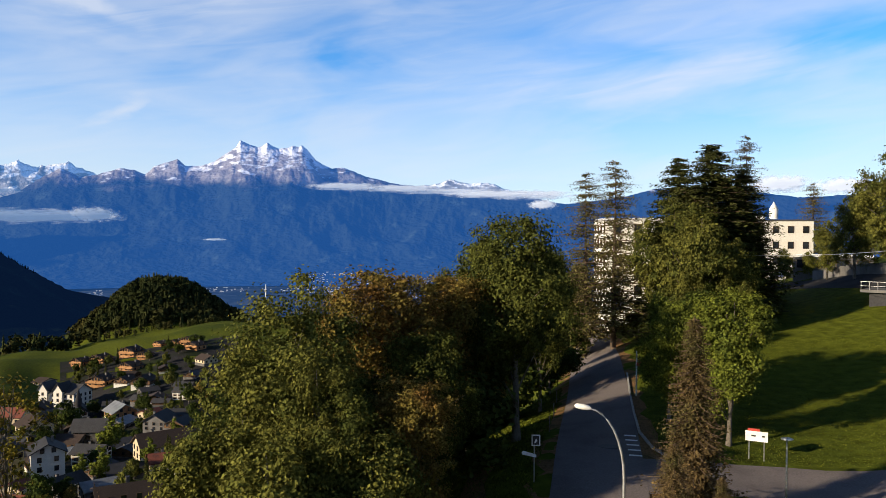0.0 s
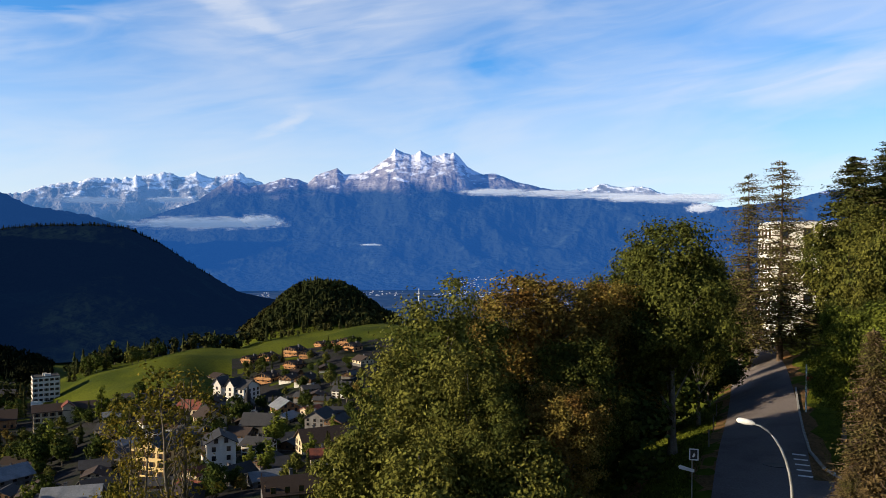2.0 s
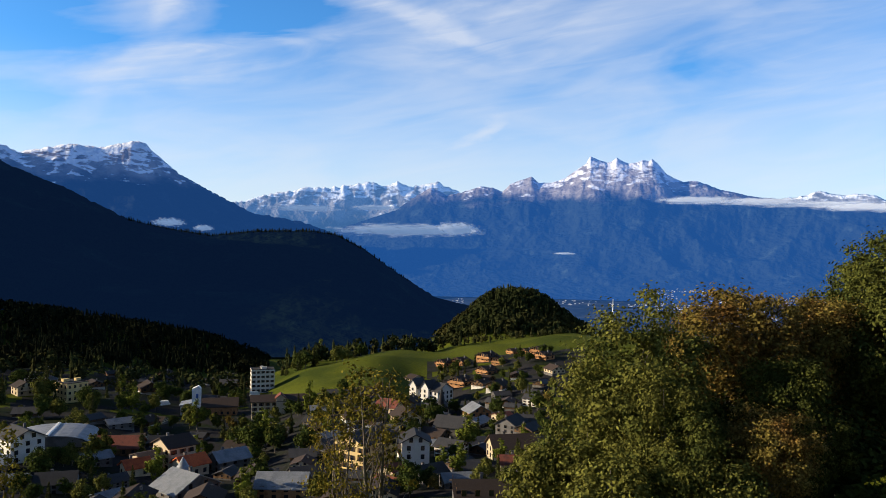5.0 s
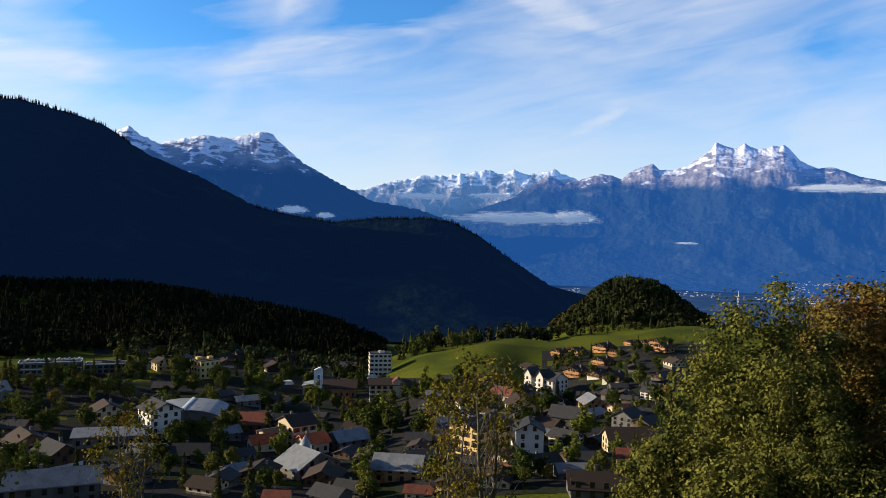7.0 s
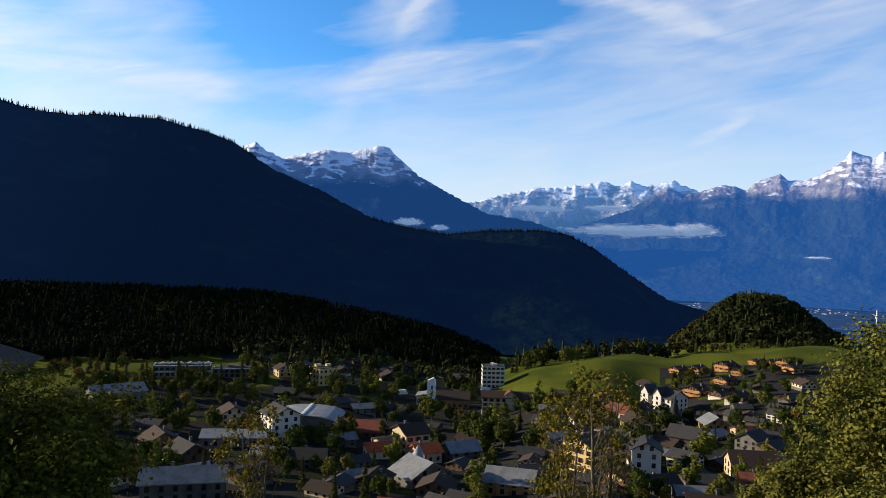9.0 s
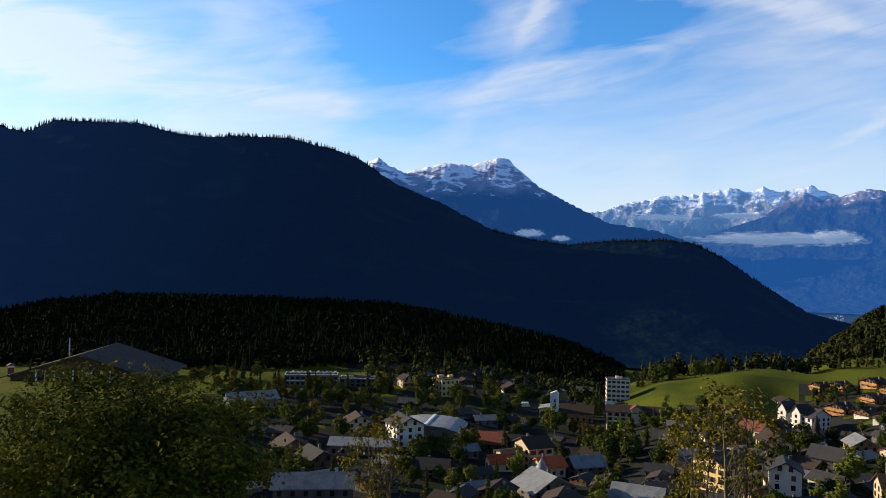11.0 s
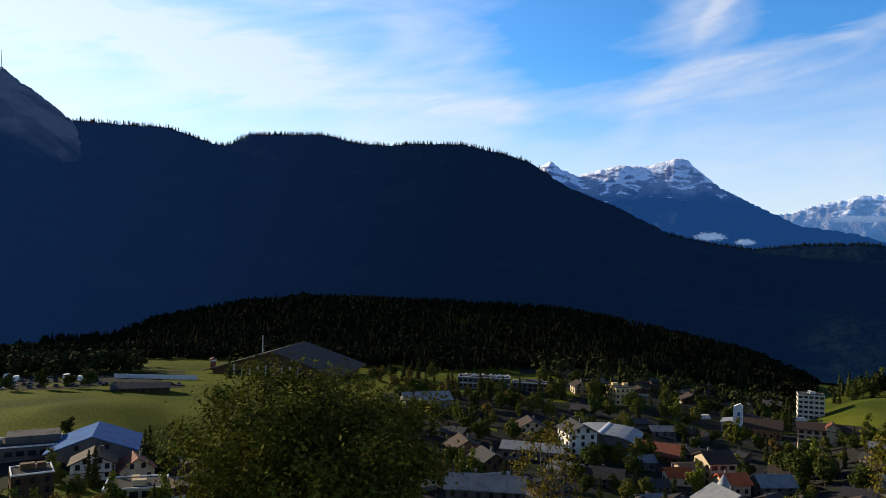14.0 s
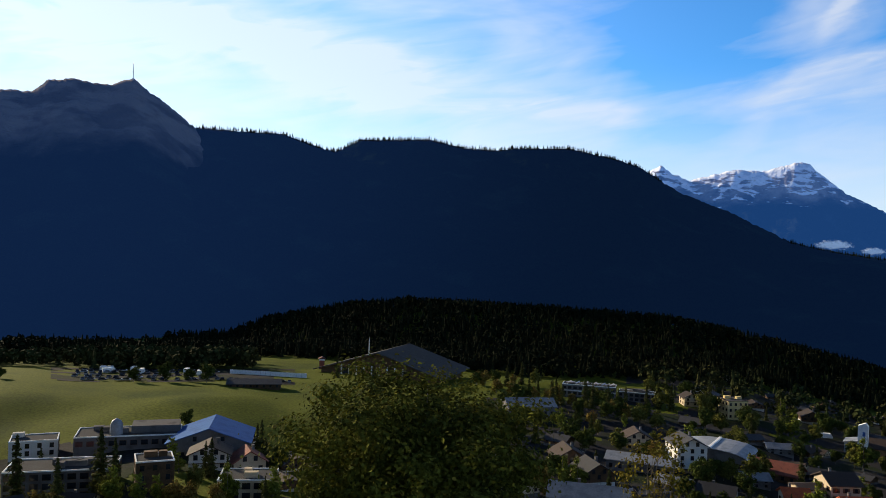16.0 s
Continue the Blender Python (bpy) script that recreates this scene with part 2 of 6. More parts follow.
# ---- lie of the land: bearing, distance from the balcony, height relative to the eye ----
NEAR = [(14, 42, -16), (7, 51, -16), (4, 57, -16.2), (22, 60, -15.8), (11.7, 100, -16), (12.3, 125, -16), (12, 175, -15), (24.8, 170, -9),
        (30, 150, -5), (29, 85, -13.5), (28, 55, -16), (38, 100, -9), (20, 20, -15.5), (45, 50, -13), (0, 20, -16),
        (0, 50, -18.5), (-5, 55, -21), (-12, 55, -23), (-20, 60, -26), (-30, 60, -27), (-45, 60, -28), (-75, 45, -24), (-100, 50, -25),
        (0, 100, -30), (-10, 120, -45)]
VILLAGE = [(-18, 200, -63), (-25.7, 230, -70), (-38.5, 230, -75.6), (-64, 225, -71), (-82, 215, -68), (-96, 225, -67), (-80, 306, -75), (-90, 350, -67.5), (-85, 352, -68.5),
           (-100, 302, -74), (-79, 345, -70.5), (-100, 350, -66), (-80, 390, -72), (-100, 450, -69), (-60, 480, -82), (-48.7, 600, -94), (-37.5, 540, -100), (-28, 430, -80),
           (-26.5, 480, -84.6), (-25, 420, -87), (-28.2, 640, -85), (-22.3, 680, -85), (-15.2, 720, -78), (-8, 750, -75), (-20, 900, -112),
           (-25, 950, -125), (-30, 740, -112), (-26, 800, -114), (-14, 840, -100), (-34, 780, -125), (-10, 400, -82), (0, 400, -85), (5, 600, -120), (-45, 350, -86), (-34, 660, -100), (-38, 640, -107)]
FAR = [(-7, 2500, -185), (-20, 2500, -185), (20, 2500, -180), (-7, 4900, -230), (-20, 1500, -185), (-5, 1500, -185), (-40, 1500, -180), (-60, 1100, -110), (-80, 1000, -110),
       (-100, 900, -108), (-100, 1300, -140), (-100, 4900, -260), (60, 4900, 0), (60, 1000, 20), (50, 300, 6), (90, 100, -8), (90, 1000, 50), (180, 50, -8),
       (180, 600, 120), (-150, 60, -15), (-150, 1000, 0), (25, 600, -60), (10, 400, -60), (22, 280, -16), (33, 260, -4), (16, 220, -18)]
FOREST_HILL = [(-90, -100), (-86, -100), (-83, -82), (-80, -72), (-77, -64), (-73, -58), (-66, -60), (-54, -66), (-47, -84), (-42, -100), (-38, -116), (-35, -130)]


def disc(az, d):
    r = np.log(np.maximum(d, 12.0) / 10.0)
    return r * np.sin(np.radians(az)), r * np.cos(np.radians(az))


def fit_land():
    c = np.array(NEAR + VILLAGE + FAR, float)
    x, y = disc(c[:, 0], c[:, 1])
    k = len(c)
    r2 = (x[:, None] - x) ** 2 + (y[:, None] - y) ** 2
    a = np.zeros((k + 3, k + 3))
    a[:k, :k] = np.sqrt(r2 + 0.02)
    a[:k, :k] -= np.eye(k) * 0.004
    a[:k, k:] = np.stack([np.ones(k), x, y], 1)
    a[k:, :k] = a[:k, k:].T
    return x, y, np.linalg.solve(a, np.concatenate([c[:, 2], np.zeros(3)]))


LX, LY, LW = fit_land()


def land(x, y):
    """The ground's height at points of the plan (arrays or numbers)."""
    x, y = np.atleast_1d(np.asarray(x, float)), np.atleast_1d(np.asarray(y, float))
    d, az = np.hypot(x, y), np.degrees(np.arctan2(x, y))
    u, v = disc(az, d)
    z = LW[-3] + LW[-2] * u + LW[-1] * v
    for i in range(len(LX)):
        z = z + LW[i] * np.sqrt((u - LX[i]) ** 2 + (v - LY[i]) ** 2 + 0.02)
    kx, ky = 930 * math.sin(radians(-19.2)), 930 * math.cos(radians(-19.2))
    q = np.hypot((x - kx) / 68.0, (y - ky) / 75.0)
    z = z + 57.0 * np.exp(-q ** 2.4)
    # gentle swells in the meadows
    open_land = np.clip((d - 235) / 60, 0, 1) * np.clip((1000 - d) / 100, 0, 1) * np.where(az < -66, np.clip((395 - d) / 50, 0, 1), 1)
    z = z + open_land * (1.1 * np.sin(x / 19 + 1.3) * np.sin(y / 27 + 0.4) + 0.6 * np.sin(x / 9.5 + y / 13) + 0.8 * np.sin(d / 15 + az / 9))
    crest = np.interp(az, [a for a, h in FOREST_HILL], [h for a, h in FOREST_HILL])
    rise = np.exp(-((d - 830) / 125.0) ** 2) * np.clip((az + 94) / 6, 0, 1) * np.clip((-34 - az) / 6, 0, 1)
    z = z + np.maximum(crest - z, 0) * rise
    return z + EYE


def polar(az, d):
    return d * math.sin(radians(az)), d * math.cos(radians(az))


def ground_at(az, d):
    x, y = polar(az, d)
    return Vector((x, y, float(land(x, y)[0])))


def mesh_object(name, verts, faces, mats, index=None, smooth=False, parent=None):
    me = bpy.data.meshes.new(name)
    me.from_pydata([tuple(v) for v in verts], [], faces)
    for m in mats:
        me.materials.append(m)
    if index is not None:
        me.polygons.foreach_set("material_index", np.asarray(index, np.int32))
    if smooth:
        me.polygons.foreach_set("use_smooth", np.ones(len(me.polygons), bool))
    me.update()
    ob = new(name, me)
    if parent:
        ob.parent = parent
    return ob


def grid_faces(rows, cols, wrap=False):
    i = np.arange(rows - 1)[:, None] * cols
    j = np.arange(cols if wrap else cols - 1)[None]
    k = (j + 1) % cols
    return np.stack([i + j, i + k, i + cols + k, i + cols + j], -1).reshape(-1, 4).tolist()


def build_ground():
    az = np.concatenate([np.arange(-112, 42, 0.6), np.arange(42, 248, 4.0)])
    d = np.concatenate([[0.02, 2.0, 8.0], np.geomspace(14, 4850, 190)])
    A, D = np.meshgrid(az, d)
    X, Y = D * np.sin(np.radians(A)), D * np.cos(np.radians(A))
    Z = land(X.ravel(), Y.ravel())
    V = np.stack([X.ravel(), Y.ravel(), Z], -1)
    F = grid_faces(len(d), len(az), True)
    ring = np.repeat(np.arange(len(d) - 1), len(az))
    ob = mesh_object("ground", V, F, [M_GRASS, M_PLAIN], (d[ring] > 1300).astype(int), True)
    tagged(ob, "green hillside meadows falling to a village and a wide valley", "ground", kind="structure")


build_ground()


def fractal(x, y, scale, octaves=6, seed=0.0, ridged=False):
    out = np.empty(len(x))
    for i in range(len(x)):
        p = Vector((x[i] / scale, y[i] / scale, seed))
        out[i] = noise.ridged_multi_fractal(p, 0.9, 2.1, octaves, 1.0, 2.0) - 1.2 if ridged else noise.fractal(p, 0.9, 2.1, octaves)
    return out


def mountain(name, label, crest, dist, foot, base, mat, rough, jag, seed, step=0.12, shape=1.25):
    """A range along its crest (bearing, height over the eye), with gullied slopes down to its foot."""
    az = np.arange(crest[0][0], crest[-1][0], step)
    h = np.interp(az, [a for a, z in crest], [z for a, z in crest])
    s = np.concatenate([np.linspace(0, 1, 46), [1.06, 1.2]])
    A, S = np.meshgrid(az, s)
    A, S = A.ravel(), S.ravel()
    D = foot + (dist - foot) * S
    X, Y = D * np.sin(np.radians(A)), D * np.cos(np.radians(A))
    J = jag * fractal(A * 3, np.zeros_like(A), 1.0, 6, seed + 9)
    P = np.clip(S, 0, 1) ** shape
    H = np.tile(h, len(s))
    # away from the top the crest's teeth melt into broad slopes
    near = np.clip(S, 0, 1) ** 10
    half = round(2.4 / step)
    soft = np.convolve(np.pad(h, half, "edge"), np.hanning(2 * half + 1) / np.hanning(2 * half + 1).sum(), "valid")
    H = H * near + np.tile(soft, len(s)) * (1 - near) + J * near
    Z = base + (H - base) * P
    mid = np.clip(S * 2.5, 0, 1) * np.clip((1.0 - S) * 7, 0, 1)
    X2 = X + 60 * fractal(X, Y, 700, 3, seed + 3)
    Z = Z + mid * (rough * fractal(X2, Y, 420, 7, seed, True) + rough * 0.4 * P * fractal(X2, Y, 90, 5, seed + 6, True))
    Z = np.where(S > 1, H - (S - 1) * (H - base) * 3, Z)
    ob = mesh_object(name, np.stack([X, Y, Z + EYE], -1), grid_faces(len(s), len(az)), [mat], None, True)
    return tagged(ob, label, "mountain", kind="structure")


mountain("mountain_massif", "toothed limestone massif with fresh snow above forested slopes in painted blue haze",
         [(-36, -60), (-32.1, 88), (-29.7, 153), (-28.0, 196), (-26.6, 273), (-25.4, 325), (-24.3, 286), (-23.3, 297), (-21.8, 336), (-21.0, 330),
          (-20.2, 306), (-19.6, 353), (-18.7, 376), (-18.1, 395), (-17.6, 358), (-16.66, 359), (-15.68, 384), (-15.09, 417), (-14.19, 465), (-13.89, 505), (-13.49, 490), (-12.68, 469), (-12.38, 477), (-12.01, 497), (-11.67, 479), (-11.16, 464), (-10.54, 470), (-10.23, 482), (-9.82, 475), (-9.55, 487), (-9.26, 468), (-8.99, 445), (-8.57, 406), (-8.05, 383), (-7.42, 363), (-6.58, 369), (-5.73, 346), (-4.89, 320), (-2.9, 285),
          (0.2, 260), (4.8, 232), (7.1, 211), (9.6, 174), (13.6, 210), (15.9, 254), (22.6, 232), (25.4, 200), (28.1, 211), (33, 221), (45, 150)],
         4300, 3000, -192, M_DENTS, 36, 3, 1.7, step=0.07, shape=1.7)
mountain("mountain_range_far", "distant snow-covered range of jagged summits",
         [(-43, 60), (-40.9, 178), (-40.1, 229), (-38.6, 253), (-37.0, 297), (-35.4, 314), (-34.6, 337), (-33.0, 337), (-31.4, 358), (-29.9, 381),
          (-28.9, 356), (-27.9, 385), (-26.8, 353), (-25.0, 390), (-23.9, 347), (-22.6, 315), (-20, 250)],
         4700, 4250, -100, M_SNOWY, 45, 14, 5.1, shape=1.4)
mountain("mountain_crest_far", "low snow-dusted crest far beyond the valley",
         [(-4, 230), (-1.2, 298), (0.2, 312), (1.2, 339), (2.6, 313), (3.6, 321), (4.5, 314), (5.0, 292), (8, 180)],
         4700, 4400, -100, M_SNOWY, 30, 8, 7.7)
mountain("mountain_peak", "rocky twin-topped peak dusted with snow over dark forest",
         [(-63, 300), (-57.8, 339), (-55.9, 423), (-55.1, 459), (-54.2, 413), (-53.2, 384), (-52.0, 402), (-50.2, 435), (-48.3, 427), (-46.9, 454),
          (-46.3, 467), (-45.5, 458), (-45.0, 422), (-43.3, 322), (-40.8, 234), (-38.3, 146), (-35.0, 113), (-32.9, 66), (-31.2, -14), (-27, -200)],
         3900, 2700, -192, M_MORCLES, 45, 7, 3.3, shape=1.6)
RIDGE_CREST = [(-112, 200), (-104, 240), (-98.6, 270), (-95.1, 300), (-92.6, 310), (-91.5, 300),
          (-90.2, 292), (-89.1, 286), (-86.4, 286), (-82.4, 285), (-80.0, 258), (-78.6, 249), (-76.8, 281), (-71.8, 289), (-69.3, 271), (-66.8, 266),
          (-65.6, 273), (-61.5, 274), (-58.6, 252), (-56.6, 231), (-53.9, 169), (-50.5, 122), (-46.6, 53), (-44.1, 34), (-41.1, 18), (-37.8, 32),
          (-34.1, 35), (-32.3, 27), (-30.4, -7), (-27.6, -74), (-25.2, -126), (-23.8, -159), (-21, -215)]
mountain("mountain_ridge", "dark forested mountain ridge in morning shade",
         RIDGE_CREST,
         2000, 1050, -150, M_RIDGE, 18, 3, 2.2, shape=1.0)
# the summit emits the same painted haze as the ridge
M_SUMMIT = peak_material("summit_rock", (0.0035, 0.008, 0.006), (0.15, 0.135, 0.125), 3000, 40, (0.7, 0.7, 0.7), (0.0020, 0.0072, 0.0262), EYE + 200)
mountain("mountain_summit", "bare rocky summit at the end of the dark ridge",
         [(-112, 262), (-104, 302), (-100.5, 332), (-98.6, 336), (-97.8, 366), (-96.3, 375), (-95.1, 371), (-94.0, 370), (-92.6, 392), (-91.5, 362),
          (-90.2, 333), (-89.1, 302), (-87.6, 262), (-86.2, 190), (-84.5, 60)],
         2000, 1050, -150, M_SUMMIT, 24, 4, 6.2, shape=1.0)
# never in view: added behind the balcony to hold back sky light
mountain("mountain_behind", "steep forested slope behind the balcony, out of view, blocking sky light",
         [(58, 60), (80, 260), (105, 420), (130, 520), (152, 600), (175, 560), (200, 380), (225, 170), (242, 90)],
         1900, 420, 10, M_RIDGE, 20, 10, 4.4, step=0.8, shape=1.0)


# ---- trees ----
M_BARK = material("grey_bark", (0.16, 0.14, 0.115), 0.95, spread=0.4, scale=1.5, fine=14, bump=0.8, second=(0.09, 0.075, 0.06))
M_BARK_PINE = material("brown_bark", (0.12, 0.085, 0.06), 0.95, spread=0.4, scale=1.5, fine=12, bump=0.8)


def leaf_material(name, base, second, amount=0.5):
    return material(name, base, 0.9, spread=0.3, scale=0.35, fine=2.5, bump=0, second=second, amount=amount, per_object=0.12, per_island=0.5, translucent=0.13)


M_LEAF = leaf_material("leaves_green", (0.118, 0.118, 0.026), (0.060, 0.072, 0.018))
M_LEAF_BRIGHT = leaf_material("leaves_light_green", (0.125, 0.145, 0.022), (0.076, 0.096, 0.018))
M_LEAF_AUTUMN = leaf_material("leaves_turning", (0.165, 0.130, 0.032), (0.170, 0.096, 0.028), 0.55)
M_LEAF_YELLOW = leaf_material("leaves_yellowing", (0.17, 0.135, 0.020), (0.11, 0.105, 0.020))
M_LEAF_DEEP = leaf_material("leaves_summer_green", (0.094, 0.096, 0.015), (0.036, 0.044, 0.010))
M_LEAF_LIME = leaf_material("leaves_dull_green", (0.084, 0.092, 0.020), (0.044, 0.056, 0.015))
M_LEAF_DARK = leaf_material("leaves_deep_green", (0.05, 0.065, 0.014), (0.032, 0.05, 0.014))
M_NEEDLE = leaf_material("needles_green", (0.070, 0.076, 0.022), (0.042, 0.050, 0.018))
M_NEEDLE_OLIVE = leaf_material("needles_olive", (0.120, 0.105, 0.040), (0.085, 0.078, 0.032))
M_NEEDLE_BROWN = leaf_material("needles_brown", (0.125, 0.088, 0.040), (0.082, 0.078, 0.028))


def quick_mesh(name, verts, faces, mat, smooth=False):
    """A mesh of quads or triangles from arrays."""
    me = bpy.data.meshes.new(name)
    k = faces.shape[1]
    me.vertices.add(len(verts))
    me.vertices.foreach_set("co", np.asarray(verts, np.float32).ravel())
    me.loops.add(faces.size)
    me.loops.foreach_set("vertex_index", faces.astype(np.int32).ravel())
    me.polygons.add(len(faces))
    me.polygons.foreach_set("loop_start", np.arange(0, faces.size, k, dtype=np.int32))
    me.polygons.foreach_set("use_smooth", np.full(len(faces), smooth, bool))
    me.materials.append(mat)
    me.update(calc_edges=True)
    return me


def tubes(paths, sides=6):
    """Tapered tubes along paths of (points, radii): vertices and quads."""
    V, F, base = [], [], 0
    for pts, rad in paths:
        pts = np.asarray(pts, float)
        tang = np.gradient(pts, axis=0)
        for p, t, r in zip(pts, tang, rad):
            t = Vector(t).normalized()
            a = t.orthogonal().normalized()
            b = t.cross(a)
            for k in range(sides):
                w = 2 * math.pi * k / sides
                V.append(Vector(p) + (a * math.cos(w) + b * math.sin(w)) * r)
        for i in range(len(pts) - 1):
            for k in range(sides):
                q = (k + 1) % sides
                F.append((base + i * sides + k, base + i * sides + q, base + (i + 1) * sides + q, base + (i + 1) * sides + k))
        base += len(pts) * sides
    return np.array([tuple(v) for v in V]), np.array(F)


def leaves(centres, normals, size, rng, stretch=1.6):
    """Diamond leaves, slightly folded, one for each centre."""
    n = len(centres)
    nrm = normals + rng.normal(0, 0.5, (n, 3))
    nrm /= np.linalg.norm(nrm, axis=1)[:, None] + 1e-9
    a = np.cross(nrm, rng.normal(0, 1, (n, 3)))
    a /= np.linalg.norm(a, axis=1)[:, None] + 1e-9
    b = np.cross(nrm, a)
    s = (size * rng.uniform(0.6, 1.3, n))[:, None]
    V = np.stack([centres - a * s * stretch / 2, centres + b * s / 2 + nrm * s * 0.12, centres + a * s * stretch / 2, centres - b * s / 2 + nrm * s * 0.12], 1).reshape(-1, 3)
    return V, np.arange(n * 4).reshape(-1, 4)


def thing(name, label, category, group="", at=None):
    ob = new(name)
    ob.empty_display_size = 0.3
    tagged(ob, label, category, group)
    if at is not None:
        ob.matrix_basis = at if isinstance(at, Matrix) else Matrix.Translation(at)
    return ob


def child(name, me, parent, label=""):
    ob = new(name, me)
    ob.parent = parent
    if label:
        ob["label"] = label
    return ob


def leafy_tree(name, label, seed, height, radius, bottom, clumps, per, size, mat, bark=M_BARK, lumps=7, top=1.0, stems=1, group="", spread=1.0):
    """A broadleaf tree: a trunk with limbs, and a crown of leaf clumps in several lobes. bottom: the crown's lower edge."""
    rng = np.random.default_rng(seed)
    tree = thing(name, label, "tree", group)
    mid, half = (height + bottom) / 2, (height - bottom) / 2
    # lobes of the crown
    lobe = []
    for i in range(lumps):
        w = 2 * math.pi * (i * 0.618 + rng.uniform(0, 0.1))
        h = rng.uniform(-0.75, 0.75)
        r = radius * math.sqrt(max(0.05, 1 - h * h)) * rng.uniform(0.45, 0.72)
        lobe.append((r * math.cos(w), r * math.sin(w), mid + h * half * 0.85, radius * rng.uniform(0.38, 0.58)))
    lobe.append((rng.normal(0, 0.2), rng.normal(0, 0.2), height - radius * 0.42 * top, radius * 0.42))
    lobe.append((0, 0, mid, radius * 0.62))
    L = np.array(lobe)
    pick = rng.choice(len(L), clumps, p=(L[:, 3] ** 2) / (L[:, 3] ** 2).sum())
    d = rng.normal(0, 1, (clumps, 3))
    d /= np.linalg.norm(d, axis=1)[:, None]
    rad = L[pick, 3] * rng.uniform(0.35, 1.0, clumps) ** 0.4 * rng.uniform(0.85, 1.18, clumps)
    C = L[pick, :3] + d * rad[:, None] * np.array([1, 1, max(0.9, half / radius * 0.8)])
    C = C[(C[:, 2] > bottom - 0.4) & (C[:, 2] < height)]
    # trunk, limbs and twigs
    paths = []
    for s in range(stems):
        w = rng.uniform(0, 6.28)
        off = np.array([math.cos(w), math.sin(w), 0]) * (0.35 if stems > 1 else 0)
        lean = rng.normal(0, 0.03 * height, 2)
        n = 9
        ts = np.linspace(0, 1, n)
        pts = np.stack([off[0] + lean[0] * ts + rng.normal(0, 0.08, n) * ts, off[1] + lean[1] * ts + rng.normal(0, 0.08, n) * ts, -0.5 + (height * 0.93 + 0.5) * ts], 1)
        r0 = 0.017 * height / math.sqrt(stems)
        paths.append((pts, r0 * (1 - ts) ** 0.8 + 0.02 + r0 * 0.5 * np.exp(-ts * 25)))
        for tip in C[rng.choice(len(C), min(len(C), 26), replace=False)]:
            z0 = np.clip(tip[2] - rng.uniform(0.15, 0.35) * height, bottom * 0.75, height * 0.85)
            k = np.interp(z0, pts[:, 2], ts)
            a = np.array([np.interp(k, ts, pts[:, j]) for j in range(3)])
            q = np.linspace(0, 1, 5)[:, None]
            bend = a + (tip - a) * q + np.array([0, 0, 1]) * (q * (1 - q)) * 0.8 + rng.normal(0, 0.08, (5, 3)) * q
            paths.append((bend, (0.3 * r0 * (1 - k * 0.6)) * (1 - q[:, 0]) + 0.012))
    V, F = tubes(paths)
    child("trunk", quick_mesh("trunk", V, F, bark, True), tree)
    # leaves
    cl = np.repeat(np.arange(len(C)), per)
    o = rng.normal(0, 1, (len(cl), 3)) * np.array([1, 1, 0.7])
    reach = (0.14 + 0.07 * radius) * rng.uniform(0.6, 1.35, len(C)) * spread
    P = C[cl] + o * reach[cl][:, None]
    out = P - np.array([0, 0, mid])
    out /= np.linalg.norm(out, axis=1)[:, None] + 1e-9
    own = o / (np.linalg.norm(o, axis=1)[:, None] + 1e-9)
    V, F = leaves(P, own * 0.9 + out * 0.6 + np.array([0, 0, 0.35]), size, rng)
    child("crown", quick_mesh("crown", V, F, mat), tree)
    return tree


def conifer(name, label, seed, height, radius, bottom, whorls, arms, twigs, mat, droop=0.35, size=0.5, taper=1.0, bare=0.0, group=""):
    """A conifer: a straight trunk, whorls of drooping boughs, needle sprays along them."""
    rng = np.random.default_rng(seed)
    tree = thing(name, label, "tree", group)
    ts = np.linspace(0, 1, 8)
    paths = [(np.stack([0.05 * np.sin(ts * 5), 0.05 * np.cos(ts * 4), -0.5 + (height + 0.4) * ts], 1), 0.014 * height * (1 - ts) + 0.02)]
    P, N, S = [], [], []
    for i in range(whorls):
        f = (i + rng.uniform(-0.3, 0.3)) / whorls
        z = bottom + (height - bottom) * min(max(f, 0), 0.985)
        reach = radius * ((1 - f) ** taper * 0.95 + 0.05) * rng.uniform(0.75, 1.1)
        for k in range(arms):
            if rng.random() < bare:
                continue
            w = 2 * math.pi * (k / arms + i * 0.37) + rng.uniform(-0.3, 0.3)
            l = reach * rng.uniform(0.55, 1.2)
            zb = z + rng.uniform(-0.5, 0.5) * (height - bottom) / whorls
            q = np.linspace(0, 1, 5)
            pts = np.stack([math.cos(w) * l * q, math.sin(w) * l * q, zb - droop * l * q + droop * 0.55 * l * q ** 3 + 0.05 * l * np.sin(q * 3)], 1)
            paths.append((pts, 0.025 * (1 - q) * (1 + l * 0.4) + 0.006))
            t = rng.uniform(0.12, 1.0, twigs)
            c = np.stack([np.interp(t, q, pts[:, j]) for j in range(3)], 1)
            side = rng.normal(0, 0.16 * l + 0.05, twigs) * (1 - t * 0.5)
            c[:, 0] += -math.sin(w) * side
            c[:, 1] += math.cos(w) * side
            c[:, 2] += rng.normal(-0.12, 0.05 + 0.05 * l, twigs)
            P.append(c)
            S.append(np.full(twigs, 0.35 + 0.65 * (1 - f)) * (1.1 - 0.5 * t))
            N.append(np.tile([math.cos(w) * 0.4, math.sin(w) * 0.4, 0.9], (twigs, 1)))
    V, F = tubes(paths, 5)
    child("trunk", quick_mesh("trunk", V, F, M_BARK_PINE, True), tree)
    P, N, S = np.concatenate(P), np.concatenate(N), np.concatenate(S)
    V, F = leaves(P, N, size * S, rng, 2.2)
    child("crown", quick_mesh("crown", V, F, mat), tree)
    return tree


